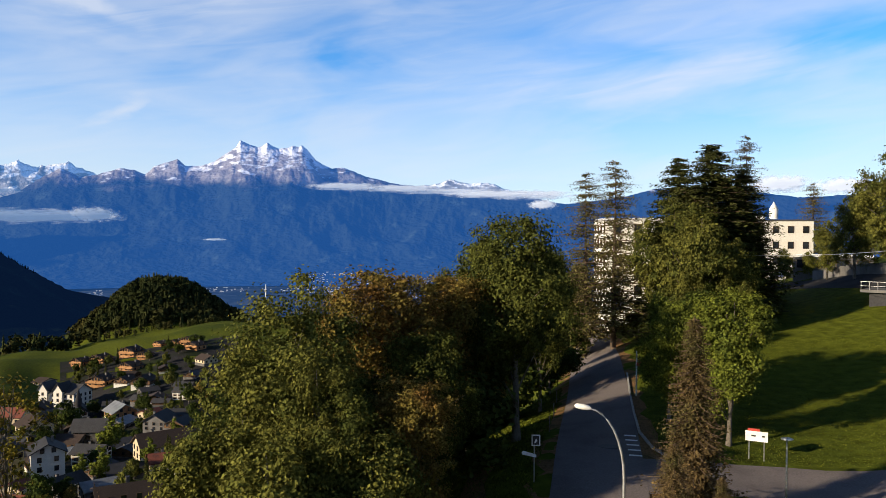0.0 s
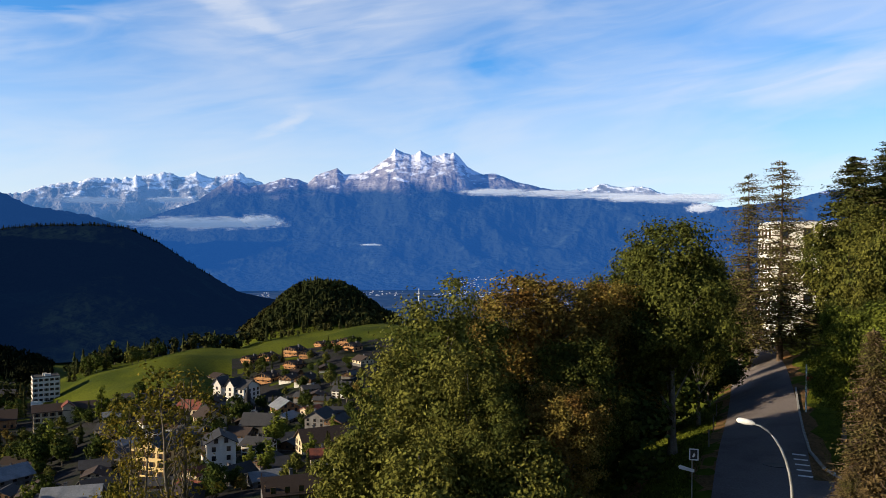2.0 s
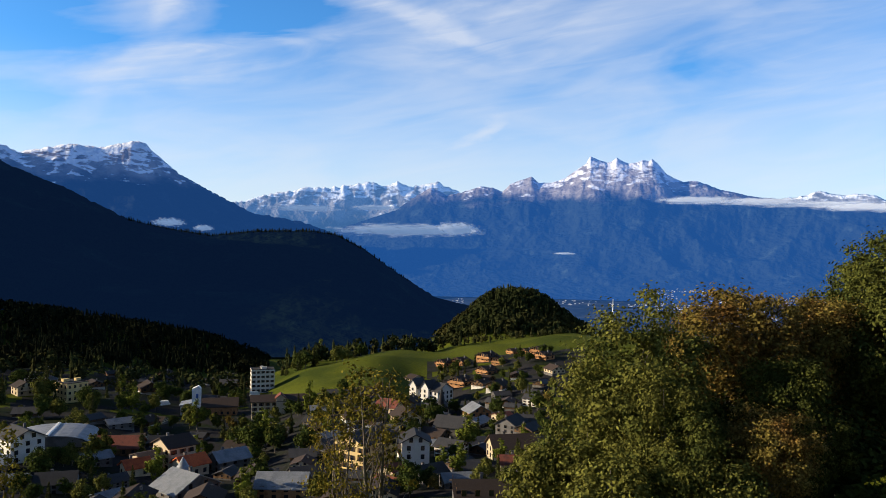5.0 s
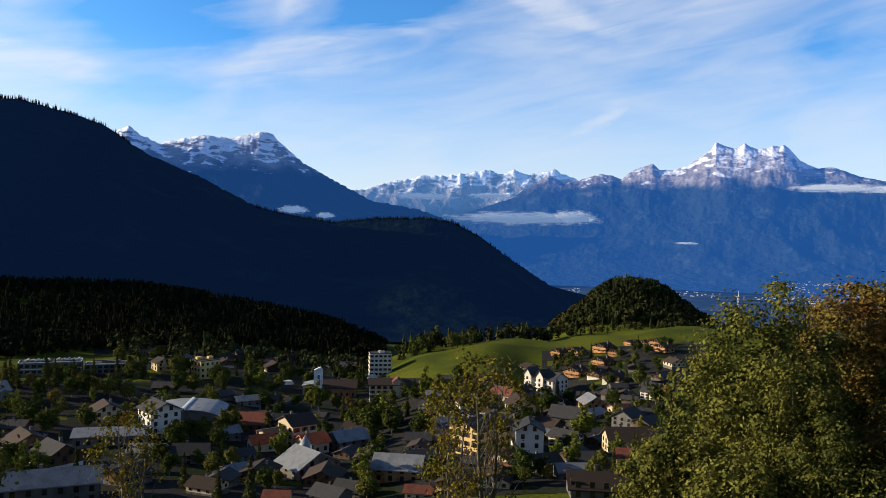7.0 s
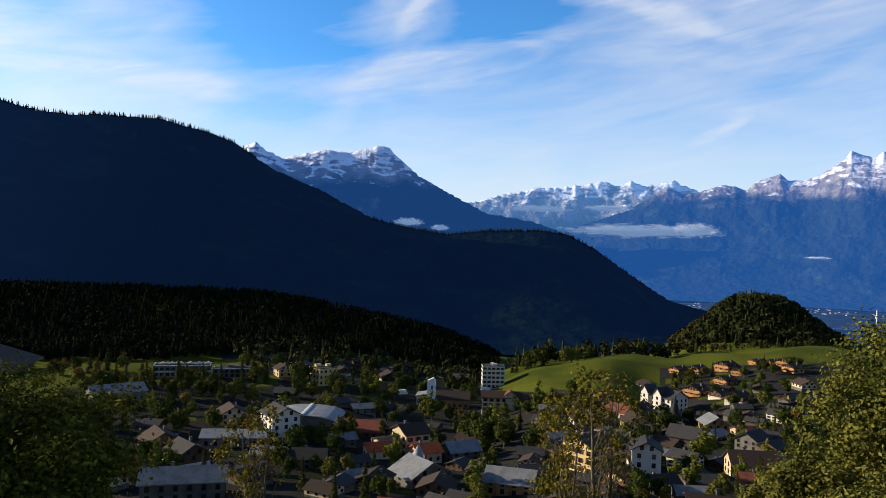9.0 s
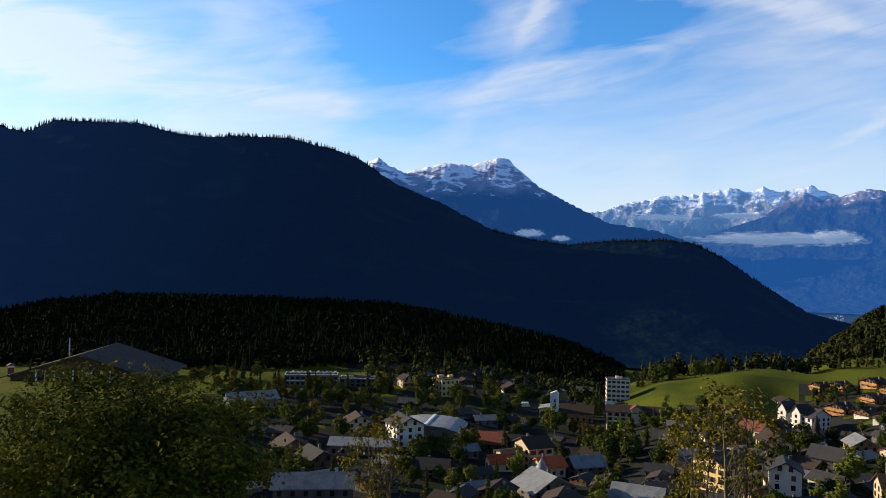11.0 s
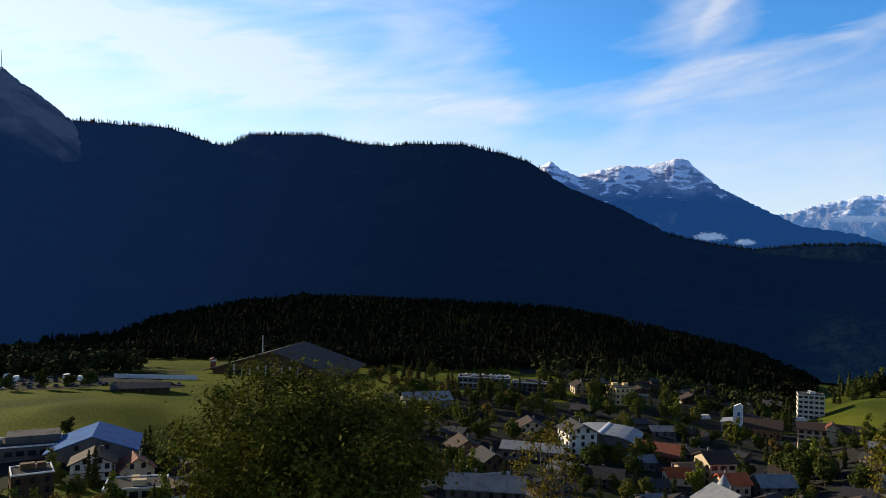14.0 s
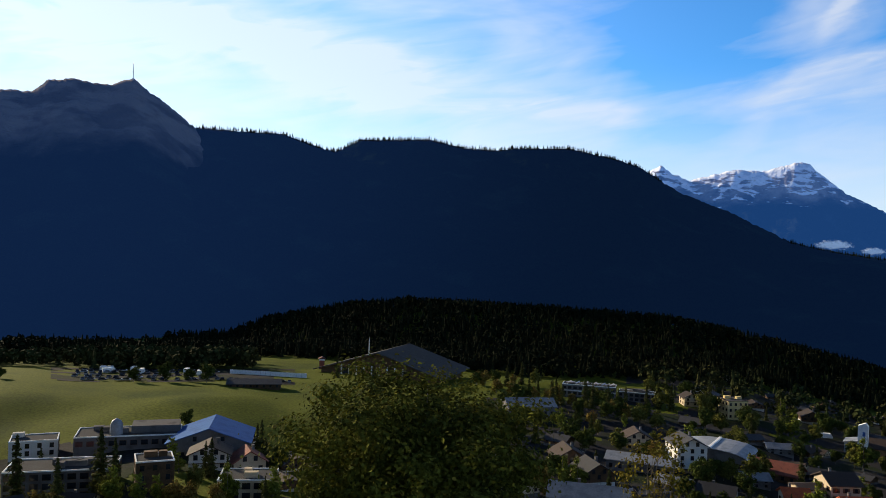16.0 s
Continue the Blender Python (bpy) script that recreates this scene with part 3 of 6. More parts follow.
def top_height(az, d, el):
    """How tall a thing at that bearing and distance is, whose top shows at that elevation."""
    return EYE + d * math.tan(radians(el)) - ground_at(az, d).z


def plant(tree, own_height, az, d, el, turn, wide=1.0):
    g, s = ground_at(az, d), top_height(az, d, el) / own_height
    return copy_thing(tree, Matrix.Translation(g) @ Matrix.Rotation(turn, 4, "Z") @ Matrix.Diagonal((s * wide, s * wide, s, 1)))


def place(tree, own_height, az, d, el, turn=0.0, wide=1.0):
    g, s = ground_at(az, d), top_height(az, d, el) / own_height
    tree.matrix_basis = Matrix.Translation(g) @ Matrix.Rotation(turn, 4, "Z") @ Matrix.Diagonal((s * wide, s * wide, s, 1))


# broadleaf trees on the bank below the balcony
G_BANK = "trees on the bank beside the road"
ash = leafy_tree("ash_tree", "tall green ash with a loose pointed crown on the bank", 11, 20, 5.2, 3.0, 400, 112, 0.165, M_LEAF, lumps=12, top=0.7, group=G_BANK)
place(ash, 20, -10.7, 48, -3.1, 0.4)
maple = leafy_tree("maple_tree", "broad tree with leaves turning brown on the bank", 12, 18, 5.0, 3.0, 380, 112, 0.165, M_LEAF_AUTUMN, lumps=12, group=G_BANK)
place(maple, 18, -4.2, 54, -2.9, 1.0)
plant(maple, 18, 0.2, 58, -3.0, 2.6, 0.9)
lime = leafy_tree("lime_tree", "dense dark green tree with a bare lower trunk beside the road", 13, 18, 4.8, 4.2, 400, 112, 0.165, M_LEAF_LIME, lumps=12, group=G_BANK)
place(lime, 18, 6.2, 60, 1.1, 0.2, 0.95)
plant(lime, 18, 3.6, 64, 0.35, 2.2, 0.85)
plant(lime, 18, 7.9, 78, -0.5, 4.0, 0.68)
plant(lime, 18, 8.4, 98, -0.6, 1.3, 0.7)
plant(lime, 18, 6.0, 80, -1.0, 5.1)
plant(ash, 20, -13.6, 46, -7.5, 2.0, 1.05)
plant(ash, 20, -8.0, 43, -7.0, 3.4, 0.9)
plant(lime, 18, -0.5, 50, -6.5, 0.9, 0.95)
plant(maple, 18, 2.2, 62, -3.0, 4.3, 0.9)
shrub = leafy_tree("shrub_tree", "low bright green tree among taller trees", 14, 9, 3.2, 0.6, 300, 60, 0.15, M_LEAF, lumps=7, group=G_BANK)
place(shrub, 9, -4.3, 42, -14.2, 0.3)
plant(shrub, 9, -11.5, 40, -13.5, 1.9)
plant(shrub, 9, -16.2, 45, -12.8, 3.0)
plant(lime, 18, -7.0, 44, -10.0, 2.9, 1.0)
plant(maple, 18, -1.6, 45, -10.5, 1.7, 1.0)
thicket = leafy_tree("thicket_tree", "dark green thicket under the tall trees", 19, 9, 3.2, 0.2, 260, 60, 0.2, M_LEAF_DARK, lumps=8, group=G_BANK)
place(thicket, 9, 0.2, 60, -8.5, 0.3, 1.2)
# thin autumn trees and the round tree further along the bank
birch = leafy_tree("birch_tree", "slender half-bare tree with yellowing leaves", 15, 17.5, 3.6, 4.0, 78, 32, 0.18, M_LEAF_YELLOW, lumps=11, stems=2, group=G_BANK)
place(birch, 17.5, -29.6, 60, -8.8, 0.5, 1.05)
plant(birch, 17.5, -31.8, 62, -10.8, 2.5, 0.8)
plant(birch, 17.5, -54.3, 55, -12.3, 3.7, 0.85)
walnut = leafy_tree("walnut_tree", "large round-crowned green tree standing alone", 16, 18, 7.0, 3.0, 680, 120, 0.165, M_LEAF_DEEP, lumps=16, group=G_BANK)
place(walnut, 18, -72.2, 42, -8.5, 0.8, 1.1)

# trees across the road
G_LAWN = "trees on the lawn across the road"
plane = leafy_tree("plane_tree", "bright green sunlit tree leaning on the lawn", 17, 12, 3.3, 2.2, 380, 90, 0.145, M_LEAF_BRIGHT, lumps=8, group=G_LAWN)
place(plane, 12, 21.0, 62, -3.7, 0.6, 0.95)
plant(plane, 12, 17.0, 66, -3.9, 2.9, 0.95)
plant(plane, 12, 19.2, 72, -3.4, 4.4, 0.9)
cypress = conifer("cypress_tree", "brownish conifer with drooping sprays beside the crossing", 21, 12, 2.9, 0.3, 46, 11, 40, M_NEEDLE_BROWN, 0.5, 0.20, 0.6, group=G_LAWN)
place(cypress, 12, 18.7, 45, -5.4)
plant(cypress, 12, 17.4, 41, -14.0, 2.0, 1.5)
plant(cypress, 12, 20.6, 42, -16.0, 4.0, 1.3)
larch = conifer("larch_tree", "tall thin larch with sparse olive-brown boughs", 22, 26, 7.4, 2.5, 38, 7, 46, M_NEEDLE_OLIVE, 0.16, 0.34, 0.5, 0.25, group=G_LAWN)
place(larch, 26, 11.1, 112, 4.7)
plant(larch, 26, 13.15, 108, 5.4, 2.1, 1.15)
spruce = conifer("spruce_tree", "tall dark green spruce behind the lawn trees", 23, 25, 4.9, 2.0, 50, 9, 52, M_NEEDLE, 0.35, 0.40, 0.5, 0.08, group=G_LAWN)
place(spruce, 25, 17.5, 112, 5.6, 0.0, 1.75)
plant(spruce, 25, 19.7, 116, 7.1, 1.7, 1.25)
plant(larch, 26, 21.95, 120, 6.9, 3.1, 0.8)
plant(spruce, 25, 21.6, 121, 5.2, 3.1, 1.1)
plant(spruce, 25, 22.3, 118, 2.0, 4.9, 1.0)
plant(spruce, 25, 18.6, 110, 4.2, 3.9, 1.15)
plant(spruce, 25, 20.7, 117, 4.6, 0.9, 1.0)
# undergrowth that fills the wood below the road
for az, d, el, turn, wide in ((2.6, 80, -7.0, 0.2, 1.2), (-1.5, 56, -9.5, 2.2, 1.3)):
    plant(thicket, 9, az, d, el, turn, wide)
beech = leafy_tree("beech_tree", "green broadleaf tree below the spruces", 18, 17, 5.0, 2.0, 300, 75, 0.23, M_LEAF, lumps=9, group=G_LAWN)
place(beech, 17, 17.0, 104, 2.6, 0.0, 0.9)
plant(beech, 17, 19.0, 98, 1.6, 1.2, 0.95)
plant(beech, 17, 21.4, 100, -0.6, 2.2, 0.8)
plant(beech, 17, 14.9, 118, -4.6, 3.0, 0.8)
for az, d, el, turn, wide in ((9.3, 118, -2.2, 0.7, 0.8), (10.6, 150, -1.8, 2.1, 0.9), (8.0, 140, -1.2, 3.3, 1.0), (12.3, 165, -2.6, 4.1, 0.9)):
    plant(lime, 18, az, d, el, turn, wide)
for az, d, el, turn, wide in ((8.6, 90, -7.4, 1.2, 1.0), (9.2, 112, -6.0, 2.2, 1.1), (10.9, 142, -4.6, 3.0, 1.2), (12.6, 150, -4.4, 4.2, 1.2)):
    plant(thicket, 9, az, d, el, turn, wide)
plant(beech, 17, 28.6, 140, 2.6, 4.0, 1.0)
plant(beech, 17, 30.6, 135, 5.0, 5.2, 1.0)
plant(beech, 17, 33.5, 130, 6.0, 0.7, 1.1)
plant(beech, 17, 27.0, 150, 0.8, 2.7, 0.9)
plant(beech, 17, 24.4, 165, -0.9, 1.5, 0.9)
plant(beech, 17, 25.9, 168, -1.0, 3.5, 0.9)
plant(larch, 26, 26.1, 205, 3.6, 0.6, 1.3)
plant(larch, 26, 29.2, 190, 3.9, 1.6, 1.3)


# ---- building blocks ----
def boxes(rows):
    """Vertices and quads of upright boxes given as (cx, cy, cz, sx, sy, sz)."""
    V, F = [], []
    for cx, cy, cz, sx, sy, sz in rows:
        b = len(V)
        V += [(cx + i * sx / 2, cy + j * sy / 2, cz + k * sz / 2) for i, j, k in
              ((-1, -1, -1), (1, -1, -1), (1, 1, -1), (-1, 1, -1), (-1, -1, 1), (1, -1, 1), (1, 1, 1), (-1, 1, 1))]
        F += [[b + i for i in q] for q in ((3, 2, 1, 0), (4, 5, 6, 7), (0, 1, 5, 4), (1, 2, 6, 5), (2, 3, 7, 6), (3, 0, 4, 7))]
    return np.array(V, float), np.array(F)


def box_part(name, rows, mat, parent, label=""):
    V, F = boxes(rows)
    return child(name, quick_mesh(name, V, F, mat), parent, label)


def prism(section, y0, y1):
    """A closed body: an outline in x and z drawn out along y."""
    n = len(section)
    V = [(x, y0, z) for x, z in section] + [(x, y1, z) for x, z in section]
    F = [list(range(n)), list(range(2 * n - 1, n - 1, -1))] + [[i, i + n, (i + 1) % n + n, (i + 1) % n] for i in range(n)]
    return V, F


def prism_part(name, section, y0, y1, mat, parent, label="", turn=False):
    V, F = prism(section, y0, y1)
    if turn:
        V = [(-y, x, z) for x, y, z in V]
    me = bpy.data.meshes.new(name)
    me.from_pydata(V, [], F)
    bm = bmesh.new()
    bm.from_mesh(me)
    bmesh.ops.recalc_face_normals(bm, faces=bm.faces)
    bm.to_mesh(me)
    bm.free()
    me.materials.append(mat)
    return child(name, me, parent, label)


def tube_part(name, pts, radii, mat, parent, label="", sides=10):
    V, F = tubes([(pts, radii)], sides)
    return child(name, quick_mesh(name, V, F, mat, True), parent, label)


def facing(az, d, turn=0.0, lift=0.0):
    """A pose on the ground at that bearing, with x across the line of sight and y away, turned by some degrees."""
    return Matrix.Translation(ground_at(az, d) + Vector((0, 0, lift))) @ Matrix.Rotation(radians(-az + turn), 4, "Z")


# ---- surfaces of built things ----
M_ASPHALT = material("asphalt", (0.172, 0.150, 0.148), 0.9, spread=0.22, scale=0.3, fine=9, bump=0.03, second=(0.135, 0.118, 0.116), coords="Position")
# darker copy of the asphalt, for a yard that lies in shade
M_ASPHALT_SHADED = material("asphalt_shaded", (0.045, 0.045, 0.048), 0.9, spread=0.25, scale=0.3, fine=6, bump=0.03, second=(0.034, 0.034, 0.037), coords="Position")
M_DIRT = material("bare_earth", (0.20, 0.115, 0.055), 0.95, spread=0.4, scale=0.6, fine=5, bump=0.6, second=(0.10, 0.075, 0.035), coords="Position")
M_KERB = material("kerb_stone", (0.33, 0.32, 0.30), 0.9, spread=0.25, scale=1, fine=10, bump=0.3)
M_STEEL = material("galvanised_steel", (0.50, 0.51, 0.52), 0.45, 0.7, spread=0.12, scale=2, fine=20, bump=0.05)
M_WHITE = material("white_paint", (0.78, 0.78, 0.76), 0.5, spread=0.08, scale=1.2, fine=10, bump=0.05, second=(0.66, 0.65, 0.62))
M_BLACK = material("black_paint", (0.02, 0.02, 0.022), 0.5, spread=0.2, scale=2, fine=10, bump=0.05)
M_RED = material("red_paint", (0.50, 0.05, 0.03), 0.5, spread=0.15, scale=2, fine=10, bump=0.05)
M_GLASS_DARK = material("window_glass", (0.02, 0.024, 0.03), 0.08, spread=0.2, scale=0.5, fine=3, bump=0, per_object=0.4)
M_PLASTER = material("white_plaster", (0.60, 0.575, 0.53), 0.9, spread=0.10, scale=0.25, fine=3, bump=0.15, second=(0.58, 0.55, 0.50), per_object=0.08)
M_BRIGHT = material("bright_render", (0.76, 0.74, 0.69), 0.9, spread=0.08, scale=0.25, fine=3, bump=0.1, second=(0.68, 0.66, 0.60))
M_CREAM = material("cream_plaster", (0.52, 0.43, 0.30), 0.9, spread=0.10, scale=0.25, fine=3, bump=0.15, second=(0.43, 0.35, 0.24), per_object=0.08)
M_YELLOW = material("yellow_plaster", (0.62, 0.46, 0.21), 0.9, spread=0.10, scale=0.25, fine=3, bump=0.15, second=(0.58, 0.44, 0.22))
M_GREY_WALL = material("grey_plaster", (0.145, 0.14, 0.138), 0.9, spread=0.12, scale=0.25, fine=3, bump=0.15, per_object=0.15)
M_WOOD = material("dark_stained_wood", (0.11, 0.062, 0.032), 0.85, spread=0.35, scale=0.6, fine=7, bump=0.4, second=(0.06, 0.038, 0.022), per_object=0.3)
M_WOOD_LIGHT = material("golden_wood", (0.36, 0.19, 0.085), 0.8, spread=0.3, scale=0.6, fine=7, bump=0.4, second=(0.22, 0.10, 0.04), per_object=0.2)
M_ROOF_BROWN = material("brown_roof_tiles", (0.042, 0.030, 0.025), 0.85, spread=0.35, scale=0.5, fine=3.5, bump=0.6, second=(0.045, 0.032, 0.027), per_object=0.3)
M_ROOF_GREY = material("grey_roof_slates", (0.046, 0.046, 0.050), 0.75, spread=0.3, scale=0.5, fine=3.5, bump=0.5, second=(0.038, 0.038, 0.042), per_object=0.3)
M_ROOF_RED = material("orange_roof_tiles", (0.52, 0.115, 0.04), 0.85, spread=0.25, scale=0.5, fine=3.5, bump=0.6, second=(0.38, 0.08, 0.035), per_object=0.15)
M_ROOF_RUST = material("rust_red_roof", (0.20, 0.065, 0.045), 0.85, spread=0.3, scale=0.5, fine=3.5, bump=0.6, second=(0.13, 0.05, 0.04), per_object=0.2)
M_METAL_ROOF = material("sheet_metal_roof", (0.24, 0.255, 0.28), 0.62, 0.2, spread=0.15, scale=0.3, fine=2, bump=0.1, second=(0.17, 0.185, 0.21), per_object=0.15)
M_BLUE_ROOF = material("blue_sheet_roof", (0.07, 0.15, 0.36), 0.9, 0.0, spread=0.12, scale=0.3, fine=2, bump=0.1, second=(0.06, 0.12, 0.29))
M_FLAT_ROOF = material("gravel_roof", (0.075, 0.073, 0.072), 0.95, spread=0.3, scale=0.3, fine=4, bump=0.4, second=(0.085, 0.085, 0.082))


# ---- the road and what stands by it ----
def strip(name, line, width, mat, label, lift=0.05, wander=0.0, side=0.0):
    """A band that lies on the ground along a line of (bearing, distance)."""
    pts = [Vector((*polar(a, d), 0)) for a, d in line]
    fine = []
    for a, b in zip(pts[:-1], pts[1:]):
        n = max(2, int((b - a).length / 2.0))
        fine += [a.lerp(b, i / n) for i in range(n)]
    fine.append(pts[-1])
    V, F = [], []
    for i, p in enumerate(fine):
        t = (fine[min(i + 1, len(fine) - 1)] - fine[max(i - 1, 0)]).normalized()
        nrm = Vector((t.y, -t.x, 0))
        for k in range(5):
            q = p + nrm * (side + width * (k / 4 - 0.5) * (1 + wander * noise.noise(p * 0.4 + Vector((0, 0, k)))))
            V.append((q.x, q.y, float(land(q.x, q.y)[0]) + lift))
    F = grid_faces(len(fine), 5)
    ob = mesh_object(name, V, F, [mat], None, True)
    return tagged(ob, label, "road" if mat in (M_ASPHALT, M_ASPHALT_SHADED) else "ground", kind="structure")


ROAD = [(12.6, 22), (12.2, 50), (12.0, 80), (11.8, 100), (11.4, 125), (10.0, 150), (6.0, 175)]
SIDE_ROAD = [(13.0, 51.5), (19, 53.5), (25, 55.4), (32, 56.2), (42, 56), (55, 55)]
strip("verge", ROAD, 8.6, M_DIRT, "worn earth verge along the road edge", 0.02, 0.5)
strip("road", ROAD, 6.0, M_ASPHALT, "grey asphalt village road with tree shadows", 0.06)
strip("road_side", SIDE_ROAD, 6.4, M_ASPHALT, "grey asphalt side road joining at a crossing", 0.065)
strip("earth_bank", [(2.5, 46), (3.3, 52), (4.0, 57.5), (4.4, 61)], 1.7, M_DIRT, "bare reddish earth worn below the trees", 0.05, 0.9)


strip("road_upper", [(21.5, 176), (23.5, 166), (25.5, 152), (27.5, 142), (29.5, 134), (33, 124)], 9.0, M_ASPHALT_SHADED, "asphalt yard at the head of the lawn, shade in its colour", 0.08)


def retaining_wall():
    wall = thing("retaining_wall", "low grey stone wall behind the asphalt yard", "wall")
    wall["kind"] = "structure"
    line = [ground_at(*q) for q in ((26.2, 158), (27.8, 150), (29.4, 143), (31.2, 136), (34, 130))]
    for a, b in zip(line[:-1], line[1:]):
        n = max(1, round((b - a).length / 2.0))
        for i in range(n):
            p, q = a.lerp(b, i / n), a.lerp(b, (i + 1) / n)
            mid, run = (p + q) / 2, (q - p).xy.length
            block = box_part("block", [(0, 0, 0.5, run - 0.03, 0.5, 2.4)], M_GREY_WALL, wall)
            block.matrix_basis = Matrix.Translation((mid.x, mid.y, float(land(mid.x, mid.y)[0]))) @ Matrix.Rotation(math.atan2(q.y - p.y, q.x - p.x), 4, "Z")


def terrace():
    deck = thing("terrace", "grey concrete terrace with a steel railing beside the lawn", "terrace", at=facing(31.2, 116, -12, -1.6))
    box_part("slab", [(0, 0, 2.9, 8.0, 6.0, 0.35)], M_GREY_WALL, deck)
    box_part("base_wall", [(0.4, 0.3, 0.2, 7.0, 5.2, 5.0)], M_ROOF_GREY, deck)
    for i in range(9):
        tube_part("post", [(-3.9 + i * 0.97, -2.9, 3.0), (-3.9 + i * 0.97, -2.9, 4.1)], [0.035, 0.035], M_STEEL, deck, sides=6)
    for z in (3.55, 4.1):
        tube_part("rail", [(-3.95, -2.9, z), (3.95, -2.9, z)], [0.035, 0.035], M_STEEL, deck, sides=6)


def kerb_row():
    kerb = thing("kerb", "pale stone kerb round the corner of the lawn", "kerb")
    kerb["kind"] = "structure"
    line = [(14.1, 86), (14.3, 76), (14.6, 68), (15.0, 62), (15.9, 58.3), (17.2, 56.4), (19.0, 55.8)]
    V, F = boxes([(0, 0, 0.06, 0.95, 0.16, 0.2)])
    me = quick_mesh("kerb_stone", V, F, M_KERB)
    pts = [ground_at(*q) for q in line]
    for a, b in zip(pts[:-1], pts[1:]):
        n = max(1, round((b - a).length))
        for i in range(n):
            p = a.lerp(b, (i + 0.5) / n)
            ob = child("kerb_stone", me, kerb)
            ob.matrix_basis = Matrix.Translation((p.x, p.y, float(land(p.x, p.y)[0]) + 0.02)) @ Matrix.Rotation(math.atan2(b.y - a.y, b.x - a.x), 4, "Z")


kerb_row()
retaining_wall()
terrace()


def markings():
    ob = thing("road_marking", "white hatched paint bars on the asphalt", "road marking")
    ob["kind"] = "structure"
    for i in range(5):
        g = ground_at(14.75 - 0.1 * i, 56 + i * 1.2)
        bar = box_part("bar", [(0, 0, 0.085, 0.9, 0.3, 0.012)], M_WHITE, ob)
        bar.matrix_basis = Matrix.Translation(g) @ Matrix.Rotation(radians(-15), 4, "Z")
    cover = thing("manhole_cover", "dark round patch in the road surface", "manhole cover", at=facing(12.9, 57.5, 0, 0.066))
    w = np.linspace(0, 2 * math.pi, 25)[:-1]
    prism_part("lid", [(0.8 * math.cos(a), 0.55 * math.sin(a)) for a in w], 0.0, 0.02, M_BLACK, cover).matrix_basis = Matrix.Rotation(radians(90), 4, "X")


markings()


def street_lamp():
    lamp = thing("street_lamp", "grey steel street lamp with a long curved arm", "street lamp", at=facing(13.95, 42.5, 0))
    h = EYE + 42.5 * math.tan(radians(-12.3)) - ground_at(13.95, 42.5).z
    t = np.linspace(0, 1, 9)
    pts = [(0, 0, 0), (0, 0, h * 0.45)] + [(-1.9 * (1 - math.cos(a * math.pi / 2)) , 0, h * 0.45 + h * 0.55 * math.sin(a * math.pi / 2)) for a in t[1:]]
    tube_part("pole", pts, np.linspace(0.085, 0.04, len(pts)), M_STEEL, lamp)
    V, F = tubes([([(-1.75, 0, h), (-1.9, 0, h + 0.03), (-2.2, 0, h + 0.07), (-2.55, 0, h + 0.12), (-2.65, 0, h + 0.13)], [0.05, 0.13, 0.16, 0.13, 0.03])], 12)
    child("lamp_head", quick_mesh("lamp_head", V, F, M_WHITE, True), lamp, "pale elongated lamp head")


street_lamp()


def road_sign():
    sign = thing("road_sign", "square white-edged black sign on a thin steel post", "road sign", at=facing(7.5, 50.5, 4))
    tube_part("post", [(0, 0, 0), (0, 0, 3.1)], [0.035, 0.035], M_STEEL, sign)
    box_part("panel", [(0.1, -0.05, 2.78, 0.56, 0.03, 0.72)], M_WHITE, sign)
    box_part("face", [(0.1, -0.07, 2.78, 0.42, 0.02, 0.58)], M_BLACK, sign, "black inner face with a pale mark")
    prism_part("mark", [(0.0, 2.62), (0.08, 2.62), (0.2, 2.75), (0.12, 2.9), (0.05, 2.8)], -0.085, -0.078, M_WHITE, sign)
    arrow = thing("direction_sign", "white pointed direction sign on the same post", "direction sign", at=facing(7.2, 50.35, 4))
    prism_part("board", [(-0.55, 2.06), (-0.45, 2.18), (0.4, 1.94), (0.4, 1.76), (-0.5, 1.94)], -0.06, -0.03, M_WHITE, arrow)
    tube_part("bracket", [(0.25, -0.03, 1.9), (0.3, 0.1, 1.9)], [0.02, 0.02], M_STEEL, arrow)


road_sign()


def notice_board():
    board = thing("notice_board", "white notice board with a red top strip on two legs", "notice board", at=facing(22.8, 59.5, -6))
    for x in (-0.5, 0.5):
        tube_part("leg", [(x, 0, 0), (x, 0, 2.0)], [0.03, 0.03], M_STEEL, board)
    box_part("panel", [(0, -0.05, 1.72, 1.5, 0.04, 0.72)], M_WHITE, board)
    box_part("strip", [(-0.2, -0.06, 2.17, 0.8, 0.05, 0.18)], M_RED, board, "red strip along the top")
    for x, w in ((-0.2, 0.3), (0.45, 0.22)):
        box_part("bar", [(x, -0.075, 1.75, w, 0.012, 0.12)], M_BLACK, board)


notice_board()


